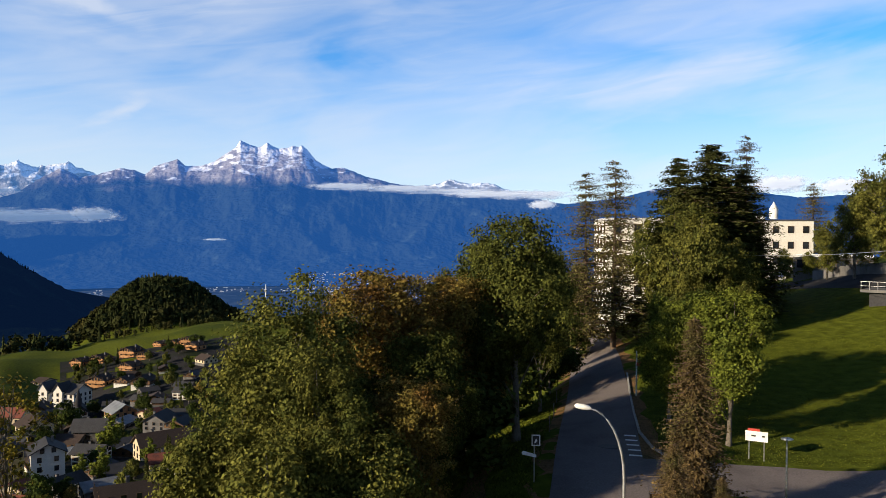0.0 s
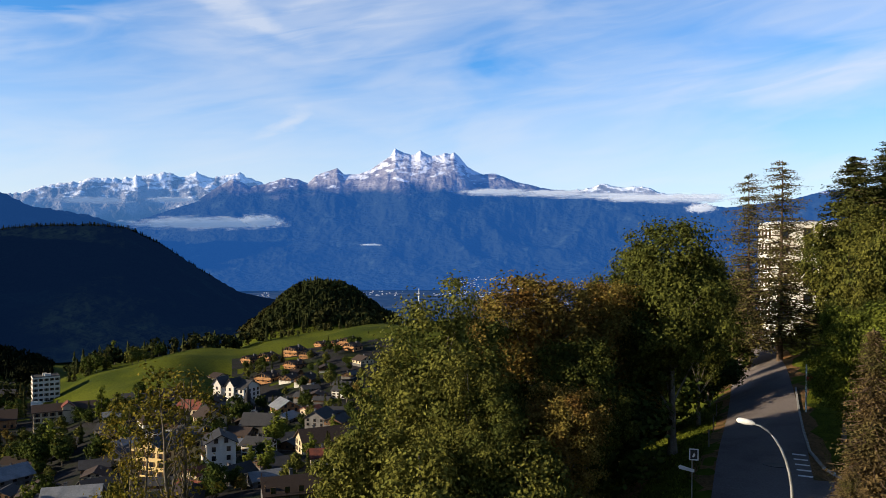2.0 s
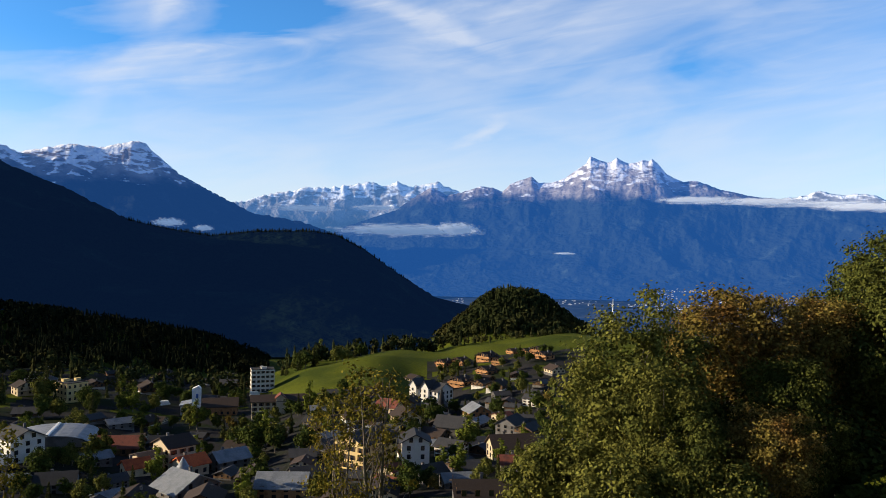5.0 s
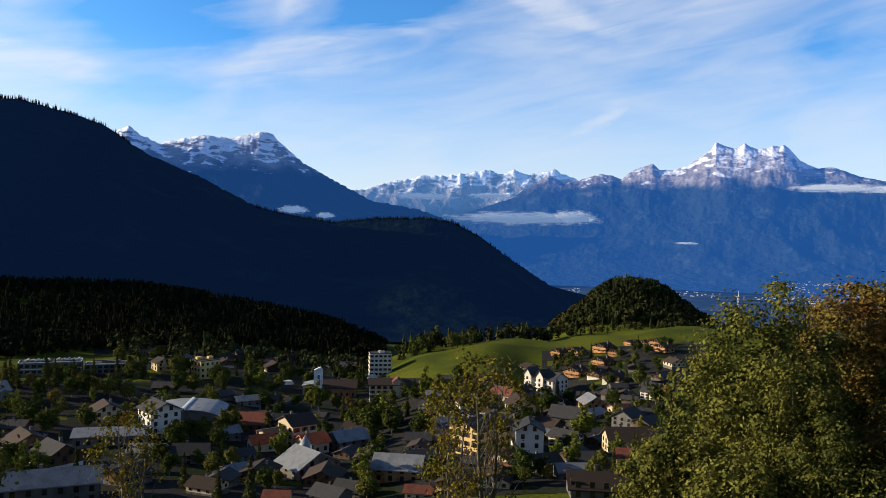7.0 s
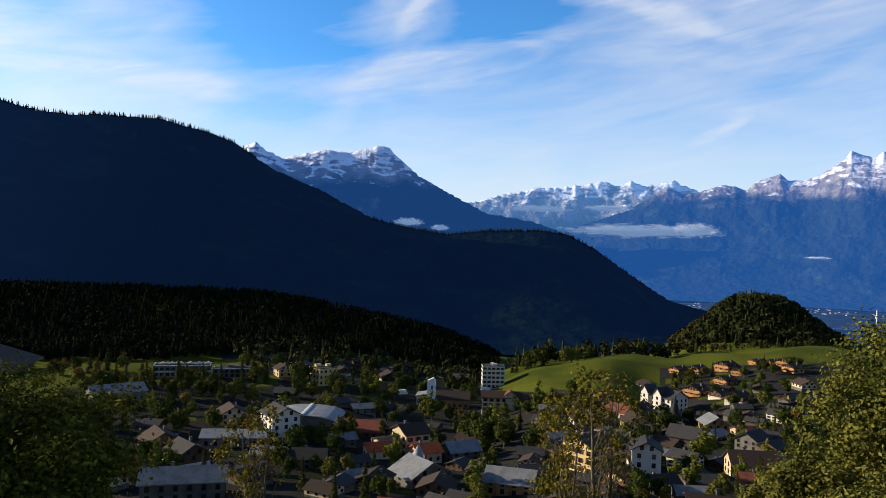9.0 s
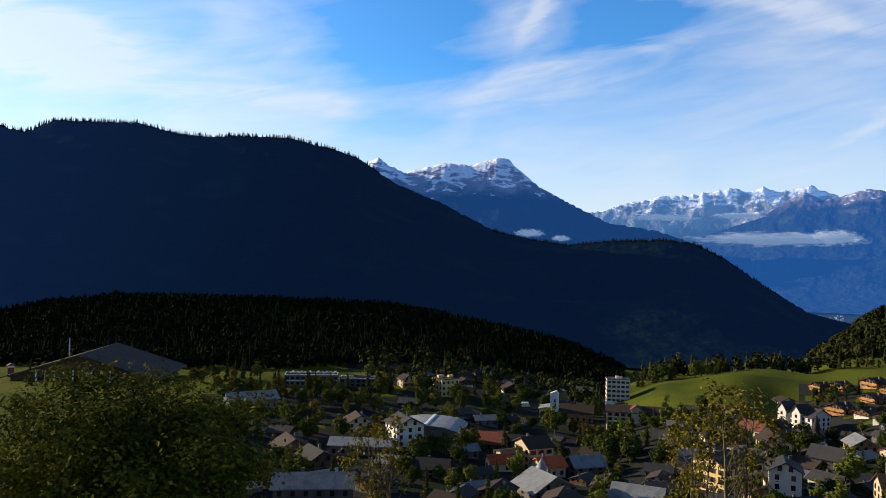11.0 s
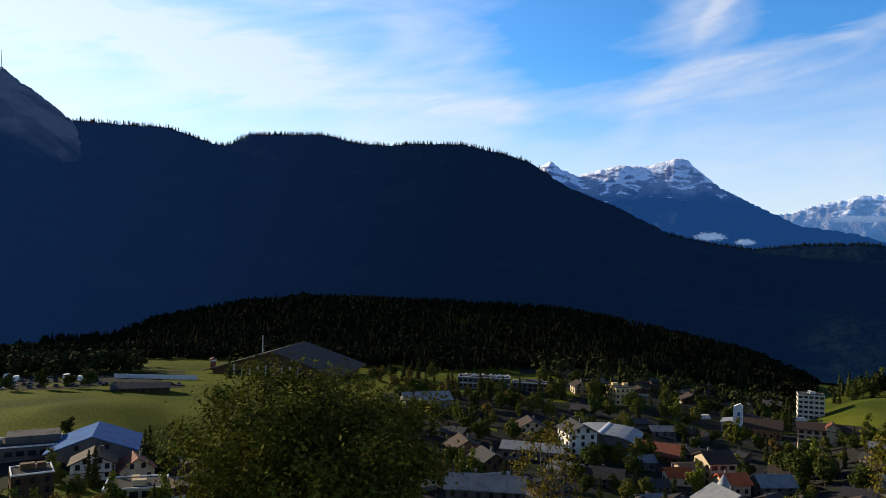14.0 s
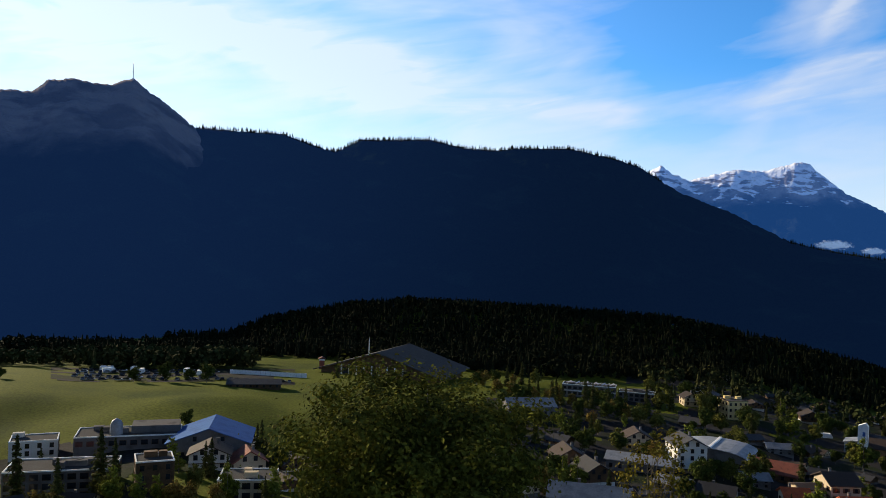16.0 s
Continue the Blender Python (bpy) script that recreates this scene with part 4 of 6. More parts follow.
def lamp_posts():
    g = "posts beside the road"
    post = thing("marker_post", "slim pale post with a small reddish plate", "post", g, facing(14.75, 75, 0))
    tube_part("pole", [(0, 0, 0), (0, 0, 4.2)], [0.07, 0.06], M_WHITE, post)
    box_part("plate", [(0.3, -0.05, 3.0, 0.6, 0.03, 0.35)], M_RED, post)
    low = thing("garden_lamp", "short steel post with a flat round top", "lamp", g, facing(24.7, 49, 0))
    tube_part("pole", [(0, 0, 0), (0, 0, 4.4)], [0.06, 0.05], M_STEEL, low)
    tube_part("cap", [(0, 0, 4.36), (0, 0, 4.42), (0, 0, 4.52)], [0.3, 0.36, 0.05], M_STEEL, low, sides=16)
    far = thing("marker_post", "short white post beside the far lawn", "post", g, facing(24.2, 158, 0))
    tube_part("pole", [(0, 0, 0), (0, 0, 2.4)], [0.07, 0.06], M_STEEL, far)
    box_part("plate", [(0, -0.08, 2.4, 0.8, 0.05, 0.9)], M_WHITE, far)
    for az, d in ((8.6, 62), (8.9, 70), (9.1, 80)):
        p = thing("fence_post", "weathered wooden post on the road bank", "post", g, facing(az, d, 0))
        tube_part("stake", [(0, 0, -0.2), (0, 0, 1.3)], [0.06, 0.05], M_BARK, p)


lamp_posts()


def cable():
    a, b = Vector((*polar(19.9, 118), EYE - 2.2)), Vector((*polar(38, 66), EYE + 0.3))
    t = np.linspace(0, 1, 30)
    line = thing("overhead_cable", "thin pale overhead cable sagging across the lawn", "cable")
    tube_part("wire", [tuple(a.lerp(b, k) - Vector((0, 0, 0.9 * 4 * k * (1 - k)))) for k in t], [0.025] * 30, M_STEEL, line, sides=5)


cable()


# ---- grass tufts on the near lawn and bank ----
def tufts(name, label, seed, n, az0, az1, d0, d1, size, mat):
    rng = np.random.default_rng(seed)
    az, d = rng.uniform(az0, az1, n), np.sqrt(rng.uniform(d0 * d0, d1 * d1, n))
    x, y = d * np.sin(np.radians(az)), d * np.cos(np.radians(az))
    z = land(x, y)
    # keep off the asphalt
    off = np.abs(x - d * np.sin(np.radians(12.1))) > 3.9
    side = np.hypot(x, y * 1.0)
    off &= ~((side > 48) & (side < np.interp(az, [11, 19, 25, 32], [55.5, 57.2, 59.2, 60.0])) & (az > 11))
    base = np.stack([x, y, z - 0.03], -1)[off]
    k = len(base)
    a = rng.uniform(0, 6.28, k)
    h = size * rng.uniform(0.5, 1.4, k)
    w = np.stack([np.cos(a), np.sin(a), np.zeros(k)], -1) * (h * 0.45)[:, None]
    tip = base + np.stack([rng.normal(0, 0.35, k) * h, rng.normal(0, 0.35, k) * h, h], -1)
    V = np.stack([base - w, base + w, tip + w * 0.35, tip - w * 0.35], 1).reshape(-1, 3)
    ob = new(name, quick_mesh(name, V, np.arange(4 * k).reshape(-1, 4), mat))
    return tagged(ob, label, "grass", kind="stuff")


M_TUFT = leaf_material("grass_blades", (0.084, 0.096, 0.012), (0.050, 0.064, 0.010))
tufts("lawn_grass", "uneven sunlit grass of the sloping lawn", 1, 60000, 14.5, 34, 56, 100, 0.08, M_TUFT)
tufts("bank_grass", "rough grass on the bank beside the road", 2, 30000, 0, 10.5, 42, 90, 0.13, M_TUFT)


# ---- buildings ----
def window_mesh(w, h):
    """A dark pane sunk in a pale frame, looking along -y: one piece."""
    t, a, b = 0.07, w / 2, h / 2
    ring = [(-1, -1), (1, -1), (1, 1), (-1, 1)]
    V = [(i * (a + t), 0.05, k * (b + t)) for i, k in ring] + [(i * (a + t), -0.08, k * (b + t)) for i, k in ring]
    V += [(i * a, -0.08, k * b) for i, k in ring] + [(i * a, -0.01, k * b) for i, k in ring]
    F = [[r * 4 + i, r * 4 + (i + 1) % 4, r * 4 + 4 + (i + 1) % 4, r * 4 + 4 + i] for r in range(3) for i in range(4)] + [[12, 13, 14, 15]]
    me = quick_mesh("window", np.array(V), np.array(F), M_GLASS_DARK)
    me.materials.append(M_WOOD)
    me.polygons.foreach_set("material_index", np.array([1] * 12 + [0], np.int32))
    return me


WINDOW, WINDOW_WIDE = window_mesh(1.1, 1.4), window_mesh(2.0, 1.5)
V, F = boxes([(0, -0.03, 0, 0.5, 0.05, 1.5)])
SHUTTER = quick_mesh("shutter", V, F, M_WOOD)


def windows(parent, half_x, half_y, floors, gap=3.1, first=1.6, storey=2.8, wide=False, faces="flr", shutters=False):
    """Rows of windows on the walls of a body that measures 2 half_x by 2 half_y."""
    for f in faces:
        along = half_x if f in "fb" else half_y
        n = max(1, int(2 * along / gap))
        for k in range(floors):
            for i in range(n):
                s = (i + 0.5) / n * 2 * along - along
                z = first + k * storey
                m = {"f": Matrix.Translation((s, -half_y - 0.02, z)), "b": Matrix.Translation((s, half_y + 0.02, z)) @ Matrix.Rotation(math.pi, 4, "Z"),
                     "l": Matrix.Translation((-half_x - 0.02, s, z)) @ Matrix.Rotation(-math.pi / 2, 4, "Z"),
                     "r": Matrix.Translation((half_x + 0.02, s, z)) @ Matrix.Rotation(math.pi / 2, 4, "Z")}[f]
                w = child("window", WINDOW_WIDE if wide else WINDOW, parent)
                w.matrix_basis = m
                if shutters:
                    for e in (-0.9, 0.9):
                        child("shutter", SHUTTER, w).location = (e, 0, 0)


def gable_house(name, label, category, at, w, l, eave, rise, wall, roof, ridge="y", floors=2, base=None, balcony=False, chimney=True, over=0.8,
                upper=None, group="", faces="flr", shutters=False, sink=2.5, snow_guard=False):
    """A house with a pitched roof. w across x, l along y; ridge along y shows its gable to the front."""
    ob = thing(name, label, category, group, at)
    a, b = (w, l) if ridge == "y" else (l, w)
    turn = ridge != "y"
    split = eave * 0.45 if base else 0
    if base:
        V, F = boxes([(0, 0, (split - sink) / 2, w + 0.1, l + 0.1, split + sink)])
        child("base_wall", quick_mesh("base_wall", V, F, base), ob)
    prism_part("wall", [(-a / 2, split - (0 if base else sink)), (a / 2, split - (0 if base else sink)), (a / 2, eave), (0, eave + rise), (-a / 2, eave)], -b / 2, b / 2, wall, ob, turn=turn)
    s = rise / (a / 2)
    t = 0.32
    e = a / 2 + over
    sec = [(-e, eave - over * s + 0.03), (0, eave + rise + 0.03), (e, eave - over * s + 0.03), (e, eave - over * s + t), (0, eave + rise + t * 1.15), (-e, eave - over * s + t)]
    prism_part("roof", sec, -b / 2 - over, b / 2 + over, roof, ob, turn=turn)
    if chimney:
        cx, cy = (a * 0.18, b * 0.15) if not turn else (-b * 0.15, a * 0.18)
        zc = eave + rise * 0.62
        ch = box_part("chimney", [(cx, cy, zc + 0.7, 0.75, 0.75, 2.2)], M_GREY_WALL, ob)
        box_part("cap", [(cx, cy, zc + 1.9, 0.95, 0.95, 0.14)], M_ROOF_GREY, ch)
    windows(ob, w / 2, l / 2, floors, storey=max(2.3, (eave - 0.6) / max(floors, 1)), first=1.5, faces=faces, shutters=shutters)
    if rise > 1.8 and not turn:
        for q in ((-a * 0.17, a * 0.17) if a > 8 else (0,)):
            wn = child("window", WINDOW, ob)
            wn.matrix_basis = Matrix.Translation((q, -l / 2 - 0.02, eave + rise * 0.3))
    if balcony:
        z = eave * 0.5
        bal = box_part("balcony", [(0, -l / 2 - 0.6, z, w, 1.2, 0.16)], M_WOOD, ob)
        box_part("railing", [(0, -l / 2 - 1.16, z + 0.55, w, 0.08, 0.75)], upper or wall, bal)
    return ob


def flat_block(name, label, category, at, w, l, h, wall, floors, parapet=M_WHITE, roof=M_FLAT_ROOF, group="", wide=False, boxes_on_top=2, sink=3, faces="flr", shutters=False, band=None):
    ob = thing(name, label, category, group, at)
    box_part("wall", [(0, 0, (h - sink) / 2, w, l, h + sink)], wall, ob)
    box_part("roof", [(0, 0, h + 0.05, w - 0.5, l - 0.5, 0.1)], roof, ob)
    box_part("parapet", [(0, -l / 2 + 0.15, h + 0.2, w + 0.1, 0.3, 0.4), (0, l / 2 - 0.15, h + 0.2, w + 0.1, 0.3, 0.4),
                         (-w / 2 + 0.15, 0, h + 0.2, 0.3, l - 0.6, 0.4), (w / 2 - 0.15, 0, h + 0.2, 0.3, l - 0.6, 0.4)], parapet, ob)
    rng = np.random.default_rng(int(w * 10 + l))
    for i in range(boxes_on_top):
        x, y = rng.uniform(-0.35, 0.35) * w, rng.uniform(-0.3, 0.3) * l
        box_part("roof_housing", [(x, y, h + 0.8, rng.uniform(1.5, 4), rng.uniform(1.5, 2.6), 1.5)], wall, ob)
    windows(ob, w / 2, l / 2, floors, gap=3.0, storey=(h - 0.3) / floors, first=(h / floors) * 0.55, wide=wide, faces=faces, shutters=shutters)
    if band:
        for k in range(1, floors):
            box_part("band", [(0, -l / 2 - 0.1, h / floors * k, w + 0.2, 0.22, 0.5)], band, ob)
    return ob


def curved_hall(name, label, at, w, l, eave, rise, wall, roof, turn=False, skylight=True):
    """A hall under a low barrel roof."""
    ob = thing(name, label, "hall", at=at)
    n = 12
    arc = [(w / 2 * math.cos(math.pi * i / n), eave + rise * math.sin(math.pi * i / n)) for i in range(n + 1)]
    prism_part("wall", [(-w / 2, -3), (w / 2, -3)] + [(x * 0.99, z - 0.25) for x, z in arc], -l / 2, l / 2, wall, ob, turn=turn)
    prism_part("roof", [(x * 1.04, z) for x, z in arc] + [(x * 1.04, z + 0.25) for x, z in reversed(arc)], -l / 2 - 0.6, l / 2 + 0.6, roof, ob, turn=turn)
    if skylight:
        prism_part("skylight", [(-0.8, eave + rise + 0.2), (0.8, eave + rise + 0.2), (0.5, eave + rise + 0.7), (-0.5, eave + rise + 0.7)], -l / 2, l / 2, M_WHITE, ob, turn=turn)
    windows(ob, w / 2, l / 2, 1, gap=5, first=eave * 0.55, wide=True, faces="f")
    return ob


TAKEN = []


def spot(az, d, turn=0.0, r=9.0):
    x, y = polar(az, d)
    TAKEN.append((x, y, r))
    return facing(az, d, turn)


G_HOUSE, G_CHALET = "houses of the village", "wooden chalets of the village"
# the large white building and the wing beyond the lawn
flat_block("hotel_building", "tall white hotel building behind the larches", "building", spot(15.6, 138, 12), 17, 14, top_height(15.6, 138, 1.1), M_BRIGHT, 6, boxes_on_top=0)
flat_block("school_wing", "long white three-storey building with a flat roof", "building", spot(22.3, 190, 5), 24, 12, top_height(22.3, 190, 1.05), M_PLASTER, 4, parapet=M_ROOF_GREY, boxes_on_top=1)
vent = thing("roof_lantern", "white pointed lantern standing on a flat roof", "roof lantern", at=facing(23.7, 190, 0, top_height(22.3, 190, 1.05) - 0.2))
tube_part("body", [(0, 0, 0), (0, 0, 0.4), (0, 0, 2.2), (0, 0, 3.0), (0, 0, 3.9)], [1.0, 0.9, 1.0, 0.55, 0.05], M_WHITE, vent)
flat_block("garage", "low pale garage by the school wing", "garage", spot(27.3, 172, 0), 14, 6, 3.0, M_GREY_WALL, 1, boxes_on_top=0, wide=True)

# village: landmarks
flat_block("apartment_block", "white six-storey apartment block at the meadow's edge", "building", spot(-37.4, 539, 6), 15, 11, 15.4, M_PLASTER, 5, parapet=M_ROOF_GREY, shutters=True)
hotel = gable_house("hotel_long", "long cream three-storey hotel with a brown hipped roof", "hotel", spot(-36.1, 410, 3, 16), 29, 11, 7.6, 2.2, M_CREAM, M_ROOF_BROWN, "x", 3, shutters=True)
prism_part("centre_gable", [(-2.4, 0), (2.4, 0), (2.4, 9.2), (0, 11.0), (-2.4, 9.2)], -6.2, 0, M_CREAM, hotel)
prism_part("centre_roof", [(-3, 8.8), (0, 11.05), (3, 8.8), (3, 9.1), (0, 11.4), (-3, 9.1)], -6.8, 0, M_ROOF_RUST, hotel)
castle = gable_house("white_manor", "white manor with two gabled towers and dark roofs", "house", spot(-25.0, 428, -40, 12), 17, 13, 10.0, 3.4, M_PLASTER, M_ROOF_GREY, "x", 4)
for x, h in ((-8.2, 11.5), (0.5, 11.5)):
    prism_part("tower", [(x - 2.5, -2), (x + 2.5, -2), (x + 2.5, h), (x, h + 3.2), (x - 2.5, h)], -8.0, 0, M_PLASTER, castle)
    prism_part("tower_roof", [(x - 3, h - 0.6), (x, h + 3.25), (x + 3, h - 0.6), (x + 3, h - 0.2), (x, h + 3.65), (x - 3, h - 0.2)], -8.6, 0.2, M_ROOF_GREY, castle)
    for k in range(4):
        wn = child("window", WINDOW, castle)
        wn.matrix_basis = Matrix.Translation((x, -8.03, 1.6 + 2.6 * k))
spire = thing("chapel", "small dark chapel with a pointed slate spire", "chapel", at=spot(-24.4, 400, 0))
box_part("wall", [(0, 3, 2.5, 6, 10, 7)], M_GREY_WALL, spire)
prism_part("roof", [(-3.4, 5.7), (0, 9), (3.4, 5.7), (3.4, 6.0), (0, 9.4), (-3.4, 6.0)], -2, 8.5, M_ROOF_GREY, spire)
tube_part("spire", [(0, -1, 5), (0, -1, 9), (0, -1, 9.2), (0, -1, 16.5)], [1.5, 1.5, 1.8, 0.04], M_ROOF_GREY, spire, sides=8)
church = gable_house("church", "modern brown-roofed church with a white bell tower", "church", spot(-40.5, 446, -4, 15), 22, 13, 5.0, 3.4, M_WOOD_LIGHT, M_ROOF_BROWN, "x", 1, chimney=False)
box_part("tower", [(-10.2, -5.5, 6.6, 4.6, 3.4, 17)], M_WHITE, church, "white slab tower with a blue shield")
prism_part("tower_top", [(-12.5, 15.1), (-7.9, 15.1), (-9.2, 16.6)], -7.2, -3.8, M_WHITE, church)
box_part("shield", [(-9.8, -7.24, 11.2, 1.2, 0.06, 2.2)], M_BLUE_ROOF, church)
box_part("porch", [(-15.5, -1, 3.0, 6, 11, 6)], M_PLASTER, church)
prism_part("porch_roof", [(-19.2, 5.9), (-12.2, 7.2), (-12.2, 7.5), (-19.2, 6.2)], -7, 5, M_METAL_ROOF, church)
flat_block("school", "long white school with blue bands and solar frames", "school", spot(-59.6, 470, -5, 18), 31, 10, 6.6, M_GREY_WALL, 2, wide=True, boxes_on_top=0, band=M_PLASTER)
rack = thing("solar_rack", "row of tilted solar panels on a flat roof", "solar panels", at=facing(-59.6, 470, -5, 6.7))
for i in range(12):
    p = prism_part("panel", [(-1.5, 0.1), (0.9, 1.6), (0.95, 1.5), (-1.4, 0.05)], -1.0, 1.0, M_METAL_ROOF if i % 3 else M_GLASS_DARK, rack)
    p.matrix_basis = Matrix.Translation((-14 + i * 2.5, 0.5 * (i % 2), 0)) @ Matrix.Rotation(radians(25 * (i % 2)), 4, "Z")
flat_block("school_annex", "dark glazed flat-roofed annex beside the school", "building", spot(-56.2, 472, -5, 14), 22, 9, 5.2, M_GREY_WALL, 2, wide=True, boxes_on_top=5)
gable_house("sports_hall", "hall with a pale sheet-metal roof beside a field", "hall", spot(-63.9, 384, 14, 14), 23, 15, 4.6, 2.6, M_GREY_WALL, M_METAL_ROOF, "x", 1, chimney=False)
curved_hall("curved_hall", "hall under a low curved grey metal roof", spot(-50.9, 322, -12, 15), 27, 20, 4.6, 3.0, M_GREY_WALL, M_METAL_ROOF)
gable_house("white_house", "white four-storey house with a grey pitched roof", "house", spot(-52.8, 300, 22), 11, 12, 8.2, 2.6, M_PLASTER, M_ROOF_GREY, "y", 3)
gable_house("barn", "long low barn with a rust-brown roof", "barn", spot(-47.7, 333, -16, 15), 27, 12, 3.0, 3.2, M_WOOD, M_ROOF_RUST, "x", 1)
gable_house("villa", "sunlit cream villa with brown shutters and roof", "house", spot(-43.3, 297, 28, 10), 10, 12, 8.6, 2.6, M_CREAM, M_ROOF_BROWN, "x", 3, shutters=True)
gable_house("villa_wing", "low cream wing of a villa with a terrace roof", "house", spot(-45.1, 290, 28, 7), 7, 7, 5.6, 0.8, M_CREAM, M_ROOF_BROWN, "x", 2, chimney=False)
gable_house("red_roof_house", "small house with a bright orange tiled roof", "house", spot(-42.2, 286, 30, 7), 9.5, 8, 4.0, 2.4, M_CREAM, M_ROOF_RED, "x", 1)
gable_house("red_roof_house", "low house with a bright orange tiled roof", "house", spot(-45.8, 284, 20, 6), 8, 7, 3.4, 2.0, M_CREAM, M_ROOF_RED, "x", 1)
metal = gable_house("metal_roof_house", "house with a large folded pale metal roof", "house", spot(-42.5, 246, 36, 11), 16, 12, 4.6, 4.0, M_GREY_WALL, M_METAL_ROOF, "y", 2)
tube_part("turret", [(4, 7, 0), (4, 7, 6.5), (4, 7, 6.6), (4, 7, 8.4), (4, 7, 11)], [2.6, 2.6, 3.0, 1.6, 0.05], M_METAL_ROOF, metal, sides=8)
gable_house("metal_roof_house", "broad house with a plain grey metal roof", "house", spot(-35.8, 234, -10, 9), 14, 10, 4.2, 3.0, M_WOOD_LIGHT, M_METAL_ROOF, "x", 2)
gable_house("yellow_hotel", "yellow hotel with a sunlit front and grey hipped roof", "hotel", spot(-29.9, 264, -38, 12), 13, 18, 9.0, 2.6, M_YELLOW, M_ROOF_GREY, "y", 3, shutters=True)
gable_house("white_house", "plain white house with a small dark roof", "house", spot(-26.3, 258, 4), 9, 9, 9.0, 2.4, M_PLASTER, M_ROOF_GREY, "y", 3)
flat_block("yellow_apartment", "yellow apartment house lit by the sun", "building", spot(-49.9, 471, 30, 11), 12, 14, 10.0, M_YELLOW, 3, parapet=M_ROOF_BROWN)
gable_house("chalet", "small cream chalet with a wide brown roof", "chalet", spot(-52.7, 478, 20), 8.6, 9, 4.8, 2.2, M_CREAM, M_ROOF_BROWN, "y", 2, balcony=True)
gable_house("long_shed", "long blue-grey metal-roofed workshop", "workshop", spot(-55.8, 287, -8, 13), 23, 10, 3.6, 1.6, M_GREY_WALL, M_METAL_ROOF, "x", 1, chimney=False)
gable_house("long_house", "long house with a pale metal roof edge", "house", spot(-59.3, 216, -4, 12), 21, 10, 5.4, 2.6, M_GREY_WALL, M_METAL_ROOF, "x", 2)
gable_house("chalet", "dark timber chalet with a grey roof", "chalet", spot(-59.2, 260, 24), 11, 11, 4.6, 3.2, M_WOOD, M_ROOF_GREY, "y", 2, base=M_PLASTER)
gable_house("chalet", "dark timber chalet with a brown roof", "chalet", spot(-61.0, 283, 16), 11, 11, 4.6, 3.0, M_WOOD, M_ROOF_BROWN, "y", 2, base=M_PLASTER)
gable_house("chalet", "pale chalet with a dark roof and balcony", "chalet", spot(-56.2, 338, 12), 11, 10, 4.8, 2.8, M_CREAM, M_ROOF_BROWN, "y", 2, balcony=True)
gable_house("large_roof_house", "wide house under dark flat-pitched roofs", "house", spot(-20.4, 196, 8, 14), 20, 14, 2.6, 2.2, M_GREY_WALL, M_ROOF_BROWN, "x", 2)
gable_house("large_roof_house", "house with a long dark brown roof", "house", spot(-19.2, 270, 18, 10), 15, 10, 4.8, 3.4, M_CREAM, M_ROOF_BROWN, "x", 2)
gable_house("red_roof_house", "long low house with a dull red roof", "house", spot(-18.7, 240, 6, 8), 11, 6, 3.4, 1.6, M_CREAM, M_ROOF_RUST, "x", 1)
gable_house("timber_house", "golden timber house under a bluish metal roof", "house", spot(-21.8, 364, 22, 8), 10, 10, 5.0, 3.0, M_WOOD_LIGHT, M_METAL_ROOF, "y", 2, base=M_PLASTER)
# the plateau with the sports centre
rink = thing("ice_rink_hall", "large sports hall with a wide low gabled roof and glazed front", "sports hall", at=spot(-73.9, 512, -22, 45))
prism_part("wall", [(-39, -3), (39, -3), (39, 4.5), (0, 16.5), (-39, 4.5)], -26, 26, M_WOOD, rink)
prism_part("roof", [(-44, 3.2), (0, 16.6), (44, 3.2), (44, 3.8), (0, 17.3), (-44, 3.8)], -28, 29, M_FLAT_ROOF, rink)
for i in range(9):
    box_part("bay", [(-22 + i * 5.2, -26.1, 3.6, 4.4, 0.3, 5.2 + 2.2 * (1 - abs(i - 4) / 4))], M_WOOD_LIGHT if i % 2 else M_GLASS_DARK, rink)
    box_part("column", [(-24.6 + i * 5.2, -26.6, 4, 0.7, 0.8, 8.5)], M_WHITE, rink)
tube_part("mast", [(-8, -22, 12), (-8, -22, 26)], [0.45, 0.3], M_STEEL, rink)
slide = thing("slide_tower", "red and white slide tower beside the hall", "tower", at=spot(-79.1, 528, 0, 4))
box_part("shaft", [(0, 0, 2, 3.4, 3.4, 8)], M_ROOF_RUST, slide)
box_part("cabin", [(0, 0, 6.4, 4, 4, 1.2)], M_WHITE, slide)
prism_part("roof", [(-2.4, 7.0), (2.4, 7.0), (0, 8.2)], -2.4, 2.4, M_ROOF_RUST, slide)
screen = thing("white_screen", "long white fence screen along the sports ground", "fence", at=spot(-82.9, 472, -20, 5))
for i in range(15):
    box_part("panel", [(-22 + i * 3.15, 0, 1.3, 3.05, 0.12, 2.6)], M_WHITE, screen)
    box_part("post", [(-23.6 + i * 3.15, 0, 1.0, 0.12, 0.2, 2.3)], M_STEEL, screen)
gable_house("farm_barn", "low grey barn with a broad shallow roof", "barn", spot(-83.8, 410, -4, 14), 26, 11, 2.4, 1.6, M_WOOD, M_ROOF_GREY, "x", 1, chimney=False)
gable_house("farm_house", "distant house with a pale blue roof", "house", spot(-92.0, 560, 10), 11, 8, 3.0, 3.0, M_GREY_WALL, M_METAL_ROOF, "x", 1, chimney=False)
